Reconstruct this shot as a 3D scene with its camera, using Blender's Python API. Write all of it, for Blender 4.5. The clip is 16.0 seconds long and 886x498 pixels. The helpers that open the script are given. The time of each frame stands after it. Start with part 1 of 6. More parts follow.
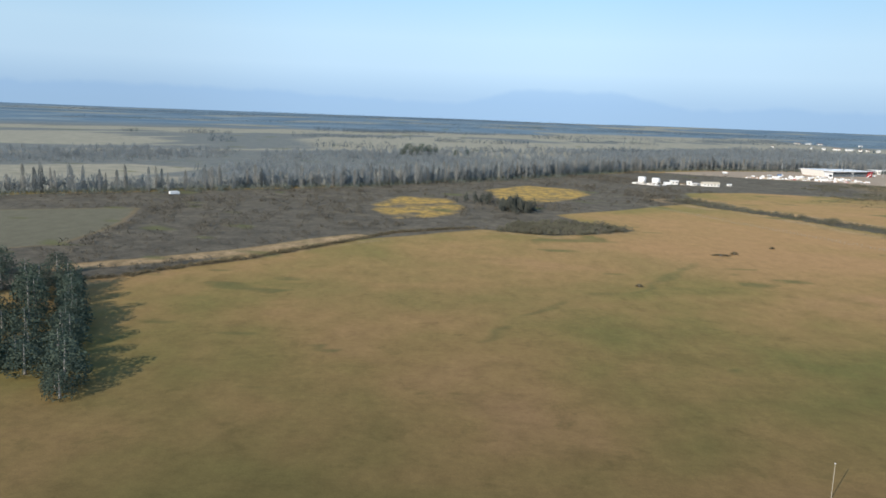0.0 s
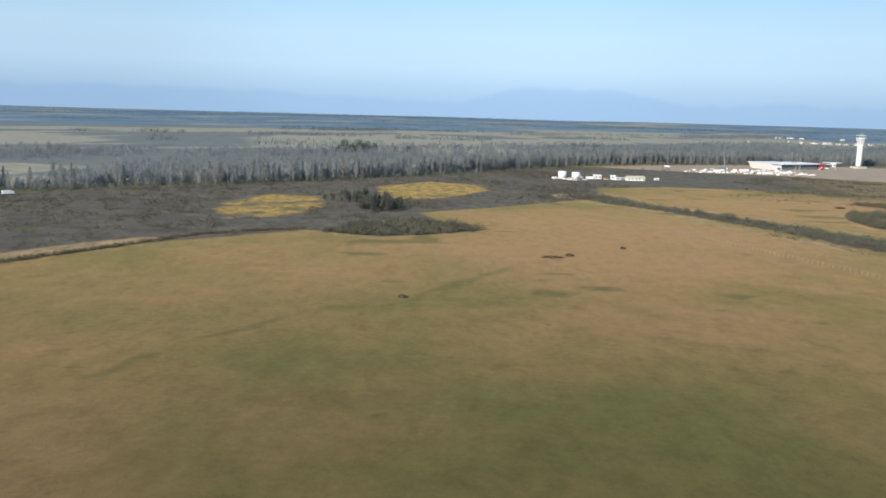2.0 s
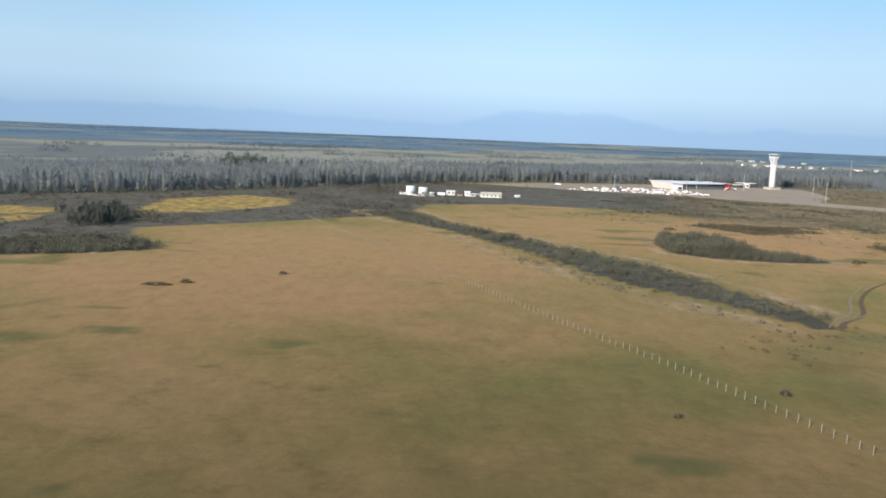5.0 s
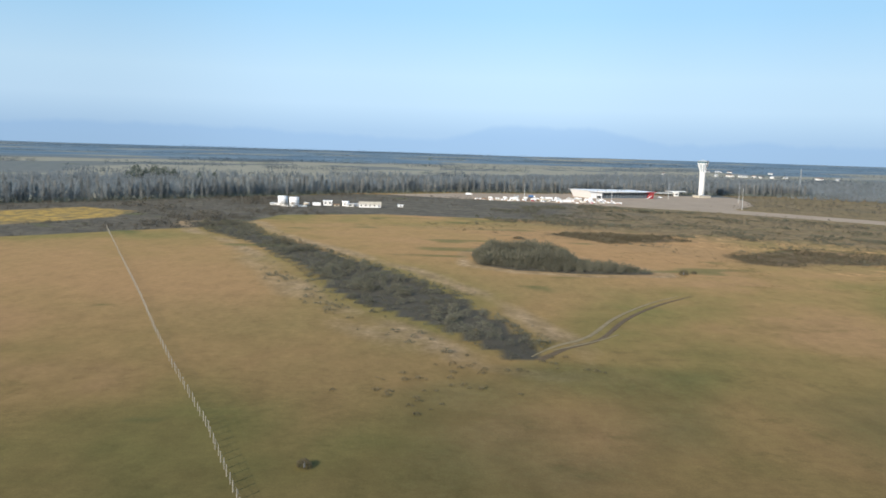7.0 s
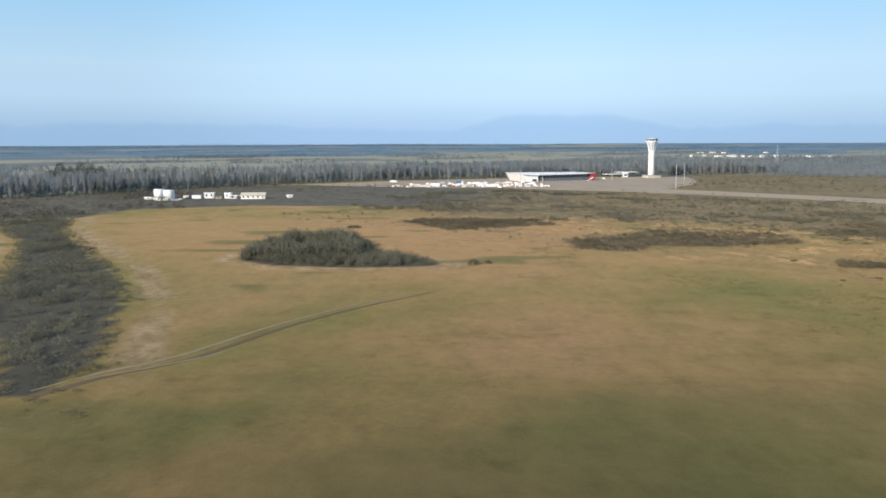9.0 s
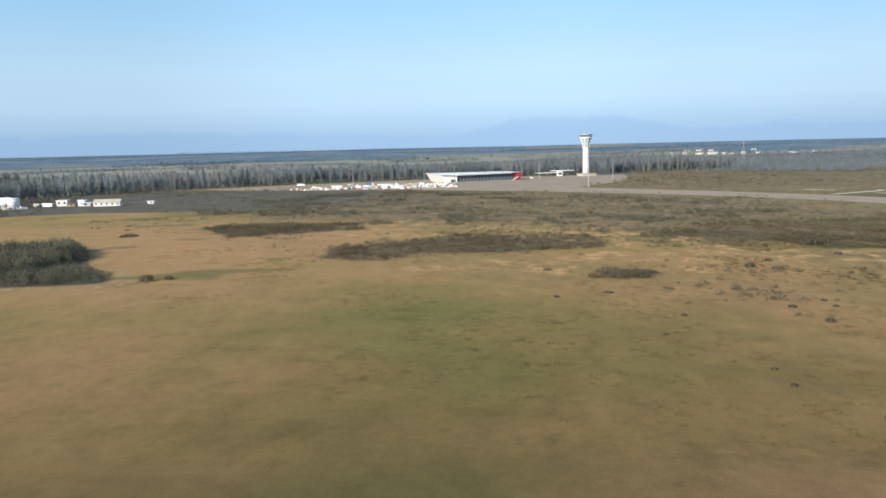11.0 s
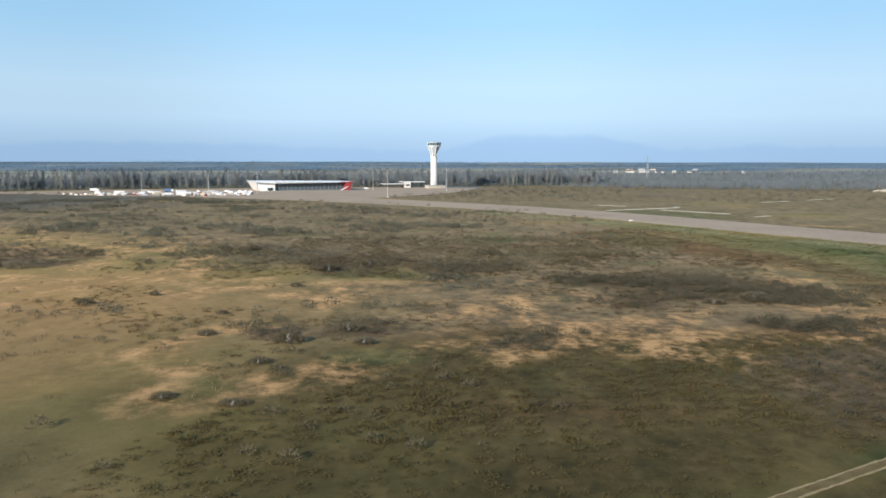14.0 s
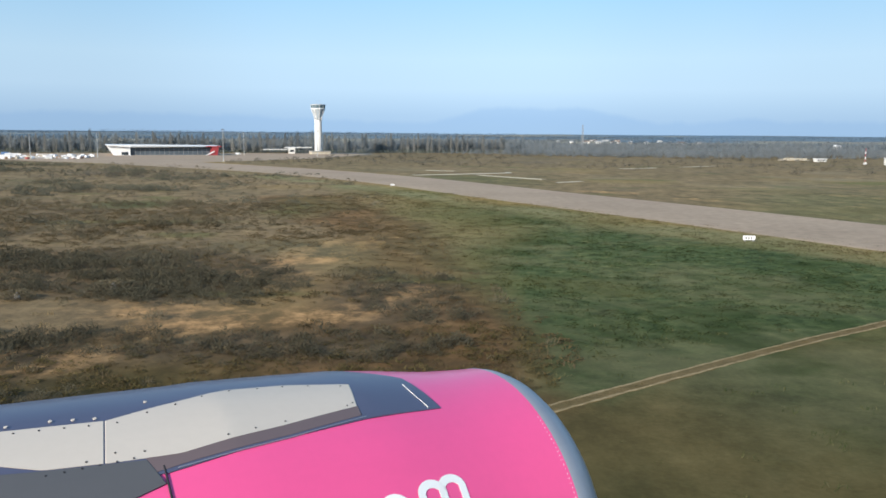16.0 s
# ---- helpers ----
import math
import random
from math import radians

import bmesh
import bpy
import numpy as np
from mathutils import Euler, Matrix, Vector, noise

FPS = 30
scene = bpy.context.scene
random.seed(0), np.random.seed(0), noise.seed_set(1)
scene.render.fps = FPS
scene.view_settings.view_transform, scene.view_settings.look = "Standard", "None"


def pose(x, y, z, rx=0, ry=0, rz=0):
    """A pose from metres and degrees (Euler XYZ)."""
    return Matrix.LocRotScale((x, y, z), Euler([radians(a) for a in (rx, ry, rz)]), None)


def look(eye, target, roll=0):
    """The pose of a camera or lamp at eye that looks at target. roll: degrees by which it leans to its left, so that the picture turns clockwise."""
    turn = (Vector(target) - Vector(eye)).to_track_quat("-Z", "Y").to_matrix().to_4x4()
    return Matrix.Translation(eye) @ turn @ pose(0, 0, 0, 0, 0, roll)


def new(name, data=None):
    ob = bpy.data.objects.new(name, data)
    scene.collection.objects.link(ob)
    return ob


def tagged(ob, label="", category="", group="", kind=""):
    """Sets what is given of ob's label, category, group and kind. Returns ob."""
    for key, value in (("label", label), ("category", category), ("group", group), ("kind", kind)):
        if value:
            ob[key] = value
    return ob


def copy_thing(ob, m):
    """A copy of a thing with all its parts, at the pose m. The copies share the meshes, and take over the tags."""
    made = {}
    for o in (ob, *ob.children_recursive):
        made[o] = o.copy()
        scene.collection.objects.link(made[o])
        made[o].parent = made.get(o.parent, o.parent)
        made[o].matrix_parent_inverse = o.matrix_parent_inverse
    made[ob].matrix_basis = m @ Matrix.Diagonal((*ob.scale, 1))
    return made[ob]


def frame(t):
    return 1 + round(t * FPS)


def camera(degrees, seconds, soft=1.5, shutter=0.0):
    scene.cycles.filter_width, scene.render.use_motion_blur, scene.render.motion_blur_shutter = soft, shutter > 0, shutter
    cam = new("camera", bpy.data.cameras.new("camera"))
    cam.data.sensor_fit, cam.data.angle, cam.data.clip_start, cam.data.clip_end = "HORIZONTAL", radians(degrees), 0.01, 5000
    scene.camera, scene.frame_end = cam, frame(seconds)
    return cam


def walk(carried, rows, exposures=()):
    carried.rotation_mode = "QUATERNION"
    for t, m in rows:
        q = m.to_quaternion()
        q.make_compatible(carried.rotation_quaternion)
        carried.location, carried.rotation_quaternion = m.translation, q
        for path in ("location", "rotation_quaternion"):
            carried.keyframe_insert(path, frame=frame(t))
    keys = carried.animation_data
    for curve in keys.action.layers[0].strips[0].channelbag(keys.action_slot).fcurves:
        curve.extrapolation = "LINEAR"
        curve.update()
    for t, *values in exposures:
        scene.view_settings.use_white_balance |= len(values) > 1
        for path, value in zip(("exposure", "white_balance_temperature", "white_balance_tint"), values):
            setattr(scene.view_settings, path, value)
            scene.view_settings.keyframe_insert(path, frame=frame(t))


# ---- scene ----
cam = camera(57.9, 16.0, 1.65)
PATH = [
    (0, (0.00, 0.00, 43.18), (-0.00, 98.62, 26.64), 2.12),
    (0.5, (15.22, 8.76, 42.54), (14.98, 107.31, 25.60), 2.46),
    (1, (30.50, 17.51, 41.87), (29.75, 116.06, 24.87), 1.75),
    (1.5, (45.85, 26.27, 41.17), (45.55, 124.84, 24.34), 1.98),
    (2, (61.27, 35.02, 40.45), (61.24, 133.62, 23.79), 1.55),
    (2.5, (76.76, 43.77, 39.70), (76.04, 142.17, 21.91), 0.93),
    (3, (92.30, 52.52, 38.93), (90.46, 150.89, 21.01), 0.90),
    (3.5, (107.91, 61.28, 38.13), (106.03, 159.71, 20.58), 0.74),
    (4, (123.58, 70.03, 37.31), (122.07, 168.62, 20.63), 1.24),
    (4.5, (139.30, 78.78, 36.46), (138.27, 177.45, 20.26), 0.99),
    (5, (155.07, 87.54, 35.60), (156.06, 186.55, 21.58), 2.29),
    (5.2, (161.39, 91.04, 35.25), (163.85, 190.17, 22.34), 2.24),
    (7.3, (228.27, 127.86, 31.36), (230.31, 227.11, 19.29), 1.47),
    (7.5, (234.68, 131.37, 30.98), (236.03, 230.62, 18.84), 0.58),
    (8, (250.73, 140.15, 30.00), (250.18, 239.31, 17.05), -0.58),
    (8.5, (266.83, 148.93, 29.00), (267.91, 248.17, 16.69), 0.31),
    (9, (282.96, 157.73, 27.99), (283.23, 256.86, 14.84), -0.22),
    (9.2, (289.42, 161.25, 27.58), (290.10, 260.33, 14.11), 0.50),
    (11.3, (357.58, 198.27, 23.17), (356.46, 297.47, 10.59), -1.43),
    (11.5, (364.10, 201.81, 22.74), (363.31, 301.01, 10.12), -1.06),
    (12, (380.41, 210.65, 21.66), (380.67, 309.98, 10.05), -0.04),
    (12.5, (396.75, 219.51, 20.56), (395.67, 318.86, 9.24), -0.80),
    (13, (413.10, 228.37, 19.46), (412.82, 327.82, 8.99), -0.09),
    (13.5, (429.48, 237.25, 18.35), (430.11, 336.75, 8.42), 0.71),
    (14, (445.87, 246.14, 17.23), (447.64, 345.55, 6.51), 0.08),
    (14.5, (462.28, 255.04, 16.10), (463.05, 354.37, 4.56), 0.37),
    (15, (478.69, 263.96, 14.97), (480.75, 363.17, 2.62), 0.46),
    (15.5, (495.12, 272.89, 13.84), (497.78, 372.06, 1.33), 0.87),
    (16, (511.56, 281.83, 12.70), (514.83, 380.78, -1.41), 0.46),
]
walk(cam, [(t, look(eye, target, roll)) for t, eye, target, roll in PATH], [(0, 0.4), (16, 0.4)])

# ---- world, sun ----
SUN_TRAVEL = Vector((0.59, 0.80, 0.0)).normalized()
SUN_ELEV = radians(23)


def link(nt, a, b):
    nt.links.new(a, b)


def math_node(nt, op, a, b=None, clamp=False):
    n = nt.nodes.new("ShaderNodeMath")
    n.operation, n.use_clamp = op, clamp
    for i, v in enumerate((a, b)):
        if v is None:
            continue
        if isinstance(v, (int, float)):
            n.inputs[i].default_value = v
        else:
            link(nt, v, n.inputs[i])
    return n.outputs[0]


def ramp(nt, fac, stops, mode="LINEAR"):
    n = nt.nodes.new("ShaderNodeValToRGB")
    n.color_ramp.interpolation = mode
    els = n.color_ramp.elements
    while len(els) < len(stops):
        els.new(0.5)
    for e, (p, c) in zip(els, stops):
        e.position = p
        e.color = (c, c, c, 1) if isinstance(c, (int, float)) else (*c, 1)
    link(nt, fac, n.inputs[0])
    return n.outputs[0]


def mixc(nt, fac, a, b, mode="MIX"):
    n = nt.nodes.new("ShaderNodeMix")
    n.data_type, n.blend_type = "RGBA", mode
    for sock, v in ((n.inputs[0], fac), (n.inputs[6], a), (n.inputs[7], b)):
        if isinstance(v, (int, float)):
            sock.default_value = v
        elif isinstance(v, tuple):
            sock.default_value = (*v, 1)
        else:
            link(nt, v, sock)
    return n.outputs[2]


def noise_tex(nt, vec, scale, detail=4.0, rough=0.55, distort=0.0):
    n = nt.nodes.new("ShaderNodeTexNoise")
    n.inputs["Scale"].default_value, n.inputs["Detail"].default_value = scale, detail
    n.inputs["Roughness"].default_value, n.inputs["Distortion"].default_value = rough, distort
    if vec is not None:
        link(nt, vec, n.inputs["Vector"])
    return n.outputs[0]


def mapped(nt, vec, scale=(1, 1, 1), rot=(0, 0, 0)):
    n = nt.nodes.new("ShaderNodeMapping")
    n.inputs["Scale"].default_value, n.inputs["Rotation"].default_value = scale, rot
    link(nt, vec, n.inputs["Vector"])
    return n.outputs[0]


def make_world():
    world = bpy.data.worlds.new("world")
    scene.world = world
    world.use_nodes = True
    nt = world.node_tree
    sky = nt.nodes.new("ShaderNodeTexSky")
    sky.sky_type, sky.sun_disc = "NISHITA", False
    sky.sun_elevation, sky.sun_rotation = SUN_ELEV, radians(216.4)
    sky.air_density, sky.dust_density, sky.ozone_density = 1.0, 0.6, 2.5
    co = nt.nodes.new("ShaderNodeTexCoord").outputs["Generated"]
    sep = nt.nodes.new("ShaderNodeSeparateXYZ")
    link(nt, co, sep.inputs[0])
    z = sep.outputs[2]
    az = math_node(nt, "ARCTAN2", sep.outputs[0], sep.outputs[1])
    # winter haze: pale blue, thickest at the horizon
    up = math_node(nt, "MULTIPLY", math_node(nt, "MAXIMUM", z, 0.0), 2.2, True)
    haze_amount = ramp(nt, up, [(0.0, 0.98), (0.12, 0.96), (0.36, 0.92), (1.0, 0.6)])
    haze_col = ramp(nt, up, [(0.0, (3.4, 5.05, 7.15)), (0.05, (3.65, 5.4, 7.5)), (0.12, (4.7, 6.6, 8.5)), (0.20, (4.8, 6.85, 8.7)), (0.36, (3.5, 6.15, 8.7)), (0.8, (2.5, 5.2, 8.6))])
    col = mixc(nt, haze_amount, sky.outputs[0], haze_col)
    # faint mountains standing in the haze, far beyond the plain
    fac = math_node(nt, "ADD", math_node(nt, "MULTIPLY", az, 0.5), 0.5, True)
    prof = ramp(nt, fac, [(0.0, 0.30), (0.22, 0.42), (0.33, 0.50), (0.40, 0.46), (0.46, 0.36), (0.505, 0.34), (0.522, 0.46), (0.540, 0.68),
                          (0.556, 0.71), (0.578, 0.66), (0.604, 0.69), (0.622, 0.52), (0.645, 0.37), (0.665, 0.36), (0.69, 0.45), (0.72, 0.40), (0.84, 0.36), (1.0, 0.28)])
    wob = noise_tex(nt, mapped(nt, co, (30, 30, 0)), 1.0, 5.0, 0.6)
    height = math_node(nt, "MULTIPLY", math_node(nt, "ADD", prof, math_node(nt, "MULTIPLY", math_node(nt, "SUBTRACT", wob, 0.5), 0.25)), 0.052)
    inside = math_node(nt, "MULTIPLY", math_node(nt, "SUBTRACT", height, z), 170.0, True)
    low = math_node(nt, "MULTIPLY", math_node(nt, "MAXIMUM", z, 0.0), 28.0, True)
    mount = ramp(nt, low, [(0.0, (3.0, 4.7, 6.9)), (0.5, (2.95, 4.7, 7.1)), (1.0, (3.2, 5.0, 7.4))])
    col = mixc(nt, math_node(nt, "MULTIPLY", inside, 0.62), col, mount)
    # sky brightness by azimuth, tuned to fit the camera's view
    glow = ramp(nt, fac, [(0.0, 0.90), (0.30, 0.91), (0.44, 1.03), (0.57, 1.07), (0.66, 1.02), (0.74, 0.98), (1.0, 0.95)], "EASE")
    col = mixc(nt, 1.0, col, glow, "MULTIPLY")
    bg = nt.nodes["Background"]
    link(nt, col, bg.inputs[0])
    bg.inputs[1].default_value = 0.088


make_world()
sun = new("sun", bpy.data.lights.new("sun", "SUN"))
sun.data.energy, sun.data.angle, sun.data.color = 4.8, 0.009, (1.0, 0.90, 0.77)
sun.matrix_world = look((0, 0, 200), Vector((0, 0, 200)) + SUN_TRAVEL * math.cos(SUN_ELEV) - Vector((0, 0, math.sin(SUN_ELEV))))


# ---- materials ----
def material(name, rough=0.8, metal=0.0):
    m = bpy.data.materials.new(name)
    m.use_nodes = True
    b = m.node_tree.nodes["Principled BSDF"]
    b.inputs["Roughness"].default_value, b.inputs["Metallic"].default_value = rough, metal
    if rough > 0.65:
        b.inputs["Specular IOR Level"].default_value = 0.12
    return m, m.node_tree, b


def bump(nt, b, fac, strength, dist):
    n = nt.nodes.new("ShaderNodeBump")
    n.inputs["Strength"].default_value, n.inputs["Distance"].default_value = strength, dist
    link(nt, fac, n.inputs["Height"])
    link(nt, n.outputs[0], b.inputs["Normal"])


def coords(nt):
    return nt.nodes.new("ShaderNodeTexCoord").outputs["Object"]


def worn(name, colour, dirt, scale=1.5, amount=0.5, rough=0.7, metal=0.0, relief=0.0):
    """A plain surface with stains at two scales."""
    m, nt, b = material(name, rough, metal)
    co = coords(nt)
    a = ramp(nt, noise_tex(nt, co, scale, 5.0, 0.65), [(0.40, 0.0), (0.75, amount)])
    c = mixc(nt, a, colour, dirt)
    g = ramp(nt, noise_tex(nt, co, scale * 14, 3.0), [(0.3, 0.86), (0.7, 1.1)])
    link(nt, mixc(nt, 1.0, c, g, "MULTIPLY"), b.inputs["Base Color"])
    if relief:
        bump(nt, b, noise_tex(nt, co, scale * 10, 4.0), 0.4, relief)
    return m


def plant(name, tones, rough=0.85, sheer=0.28):
    """Foliage or bare twigs: tones vary shard by shard and thing by thing."""
    m, nt, b = material(name, rough)
    geo = nt.nodes.new("ShaderNodeNewGeometry")
    obi = nt.nodes.new("ShaderNodeObjectInfo")
    r = math_node(nt, "FRACT", math_node(nt, "ADD", geo.outputs["Random Per Island"], obi.outputs["Random"]))
    n = len(tones)
    c = ramp(nt, r, [(i / max(n - 1, 1), t) for i, t in enumerate(tones)])
    big = ramp(nt, noise_tex(nt, geo.outputs["Position"], 0.05, 3.0), [(0.3, 0.75), (0.7, 1.2)])
    c = mixc(nt, 1.0, c, big, "MULTIPLY")
    link(nt, c, b.inputs["Base Color"])
    b.inputs["Specular IOR Level"].default_value = 0.1
    # thin sprays let part of the light through; far trees more, to imitate haze
    thin = nt.nodes.new("ShaderNodeBsdfTranslucent")
    link(nt, c, thin.inputs[0])
    both = nt.nodes.new("ShaderNodeMixShader")
    both.inputs[0].default_value = sheer
    link(nt, b.outputs[0], both.inputs[1]), link(nt, thin.outputs[0], both.inputs[2])
    link(nt, both.outputs[0], nt.nodes["Material Output"].inputs[0])
    return m


def attr(nt, name):
    n = nt.nodes.new("ShaderNodeAttribute")
    n.attribute_name = name
    return n.outputs["Fac"]


def ground_material():
    m, nt, b = material("dry_grassland", 0.95)
    b.inputs["Specular IOR Level"].default_value = 0.08
    # dry stalks catch the light at a low angle
    b.inputs["Sheen Weight"].default_value, b.inputs["Sheen Roughness"].default_value = 0.33, 0.36
    co = coords(nt)
    huge = noise_tex(nt, co, 0.012, 4.0, 0.6, 0.15)
    mid = noise_tex(nt, mapped(nt, co, (1, 1.6, 1), (0, 0, 0.6)), 0.06, 5.0, 0.62, 0.4)
    fine = noise_tex(nt, co, 0.7, 6.0, 0.7)
    streak = noise_tex(nt, mapped(nt, co, (1.1, 0.65, 1), (0, 0, 0.5)), 0.22, 5.0, 0.68)
    grain = noise_tex(nt, co, 4.0, 4.0, 0.7)
    # mown and grazed winter grass
    gold = ramp(nt, huge, [(0.36, (0.124, 0.110, 0.038)), (0.45, (0.162, 0.122, 0.046)), (0.54, (0.205, 0.136, 0.057)), (0.64, (0.236, 0.146, 0.070))])
    gold = mixc(nt, ramp(nt, mid, [(0.52, 0.0), (0.75, 0.5)]), gold, (0.120, 0.089, 0.034))
    gold = mixc(nt, ramp(nt, noise_tex(nt, co, 0.13, 5.0, 0.72, 0.2), [(0.56, 0.0), (0.70, 0.5)]), gold, (0.098, 0.078, 0.029))
    # bare scrub floor
    rough = math_node(nt, "ADD", math_node(nt, "MULTIPLY", mid, 0.45), math_node(nt, "ADD", math_node(nt, "MULTIPLY", streak, 0.35), math_node(nt, "MULTIPLY", fine, 0.2)))
    scrub = ramp(nt, rough, [(0.38, (0.050, 0.045, 0.036)), (0.52, (0.077, 0.067, 0.052)), (0.66, (0.110, 0.094, 0.070))])
    # rough heath: dark stalks between bleached tussocks
    hmix = math_node(nt, "ADD", math_node(nt, "MULTIPLY", streak, 0.65), math_node(nt, "MULTIPLY", fine, 0.35))
    heath = ramp(nt, hmix, [(0.36, (0.069, 0.055, 0.033)), (0.46, (0.113, 0.084, 0.048)), (0.55, (0.146, 0.107, 0.060)), (0.66, (0.190, 0.138, 0.075))])
    heath = mixc(nt, ramp(nt, noise_tex(nt, co, 0.045, 4.0, 0.6, 0.3), [(0.52, 0.0), (0.64, 0.55)]), heath, (0.078, 0.066, 0.040))
    tan = ramp(nt, hmix, [(0.38, (0.130, 0.080, 0.038)), (0.50, (0.255, 0.153, 0.072)), (0.64, (0.380, 0.238, 0.115))])
    green = ramp(nt, math_node(nt, "ADD", math_node(nt, "MULTIPLY", fine, 0.62), math_node(nt, "ADD", math_node(nt, "MULTIPLY", mid, 0.22), math_node(nt, "MULTIPLY", streak, 0.16))),
                 [(0.36, (0.018, 0.032, 0.012)), (0.46, (0.033, 0.050, 0.018)), (0.56, (0.056, 0.073, 0.028)), (0.70, (0.118, 0.118, 0.056))])
    green = mixc(nt, ramp(nt, noise_tex(nt, co, 0.05, 5.0, 0.65, 0.3), [(0.46, 0.0), (0.60, 0.8)]), green, (0.098, 0.099, 0.048))
    green = mixc(nt, ramp(nt, noise_tex(nt, co, 0.07, 4.0, 0.6, 0.2), [(0.52, 0.0), (0.62, 0.7)]), green, (0.022, 0.036, 0.009))
    olive = ramp(nt, hmix, [(0.36, (0.038, 0.032, 0.013)), (0.50, (0.067, 0.053, 0.021)), (0.66, (0.108, 0.080, 0.034))])
    rust = ramp(nt, hmix, [(0.36, (0.050, 0.036, 0.018)), (0.50, (0.098, 0.060, 0.028)), (0.66, (0.155, 0.095, 0.045))])
    # haze over the far ground, painted as a blue-grey base colour
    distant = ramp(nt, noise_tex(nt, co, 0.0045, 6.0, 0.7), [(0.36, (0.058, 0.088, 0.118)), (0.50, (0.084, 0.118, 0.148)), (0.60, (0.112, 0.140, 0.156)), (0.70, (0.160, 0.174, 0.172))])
    straw = ramp(nt, hmix, [(0.38, (0.150, 0.108, 0.062)), (0.52, (0.225, 0.160, 0.092)), (0.66, (0.300, 0.215, 0.130))])
    brush = ramp(nt, hmix, [(0.36, (0.051, 0.040, 0.024)), (0.50, (0.085, 0.063, 0.038)), (0.64, (0.130, 0.092, 0.052))])
    pale = ramp(nt, mid, [(0.35, (0.150, 0.140, 0.110)), (0.65, (0.225, 0.202, 0.155))])
    yell = ramp(nt, streak, [(0.40, (0.140, 0.104, 0.048)), (0.52, (0.235, 0.155, 0.050)), (0.66, (0.315, 0.205, 0.058))])
    wood = ramp(nt, mid, [(0.35, (0.082, 0.088, 0.086)), (0.65, (0.120, 0.120, 0.108))])
    edge = math_node(nt, "MULTIPLY", math_node(nt, "SUBTRACT", fine, 0.5), 0.9)

    def over(base, name, colour):
        a = math_node(nt, "ADD", attr(nt, name), math_node(nt, "MULTIPLY", edge, math_node(nt, "MULTIPLY", attr(nt, name), math_node(nt, "SUBTRACT", 1.0, attr(nt, name)))), True)
        return mixc(nt, ramp(nt, a, [(0.25, 0.0), (0.75, 1.0)]), base, colour)

    broken = ramp(nt, hmix, [(0.44, 0.0), (0.56, 1.0)])
    c = gold
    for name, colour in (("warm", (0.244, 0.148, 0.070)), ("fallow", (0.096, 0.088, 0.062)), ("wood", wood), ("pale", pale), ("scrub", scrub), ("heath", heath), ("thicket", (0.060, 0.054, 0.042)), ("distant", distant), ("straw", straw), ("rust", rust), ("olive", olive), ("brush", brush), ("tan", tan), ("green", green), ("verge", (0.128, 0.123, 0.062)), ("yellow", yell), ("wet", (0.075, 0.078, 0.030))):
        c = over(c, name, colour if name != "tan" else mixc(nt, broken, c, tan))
    c = mixc(nt, 1.0, c, ramp(nt, fine, [(0.25, 0.86), (0.5, 1.0), (0.75, 1.12)]), "MULTIPLY")
    c = mixc(nt, 1.0, c, ramp(nt, streak, [(0.3, 0.86), (0.5, 1.0), (0.7, 1.12)]), "MULTIPLY")
    c = mixc(nt, 1.0, c, ramp(nt, grain, [(0.3, 0.88), (0.7, 1.10)]), "MULTIPLY")
    link(nt, mixc(nt, 1.0, c, (0.66, 0.66, 0.66), "MULTIPLY"), b.inputs["Base Color"])
    link(nt, mixc(nt, 1.0, c, (4.5, 4.5, 4.5), "MULTIPLY"), b.inputs["Sheen Tint"])
    bump(nt, b, math_node(nt, "ADD", fine, math_node(nt, "MULTIPLY", streak, 0.7)), 0.15, 0.15)
    return m


M_ground = ground_material()
M_concrete = worn("apron_concrete", (0.375, 0.288, 0.208), (0.285, 0.218, 0.158), 0.05, 0.8, 0.9, relief=0.01)
M_slab = worn("pale_concrete", (0.52, 0.47, 0.38), (0.34, 0.29, 0.22), 0.3, 0.7, 0.9)
M_soil = worn("dry_soil", (0.26, 0.20, 0.115), (0.15, 0.12, 0.062), 0.6, 0.7, 0.95, relief=0.05)
M_verge = worn("flattened_grass", (0.165, 0.118, 0.054), (0.075, 0.062, 0.024), 0.7, 0.95, 0.95, relief=0.05)
M_rut = worn("dusty_rut", (0.33, 0.25, 0.14), (0.16, 0.12, 0.060), 1.2, 0.95, 0.95, relief=0.05)
M_darksoil = worn("damp_soil", (0.125, 0.088, 0.052), (0.17, 0.122, 0.068), 0.8, 0.6, 0.95, relief=0.05)
M_white = worn("white_paint", (0.82, 0.82, 0.82), (0.60, 0.59, 0.57), 0.7, 0.35, 0.5)
M_render = worn("white_render", (0.76, 0.75, 0.72), (0.52, 0.50, 0.46), 0.25, 0.5, 0.85)
M_grey = worn("grey_cladding", (0.34, 0.35, 0.36), (0.24, 0.25, 0.26), 0.4, 0.5, 0.6)
M_darkgrey = worn("dark_metal", (0.075, 0.08, 0.085), (0.12, 0.12, 0.12), 0.8, 0.5, 0.5)
M_red = worn("red_cladding", (0.34, 0.042, 0.048), (0.25, 0.045, 0.045), 0.6, 0.4, 0.45)
M_rust = worn("brown_pallets", (0.25, 0.15, 0.09), (0.40, 0.30, 0.20), 0.9, 0.6, 0.9)
M_brick = worn("pale_brick_pallets", (0.40, 0.25, 0.19), (0.30, 0.19, 0.14), 0.9, 0.6, 0.9)
M_galv = worn("galvanised_steel", (0.46, 0.47, 0.47), (0.32, 0.33, 0.33), 0.9, 0.5, 0.5, 0.5)
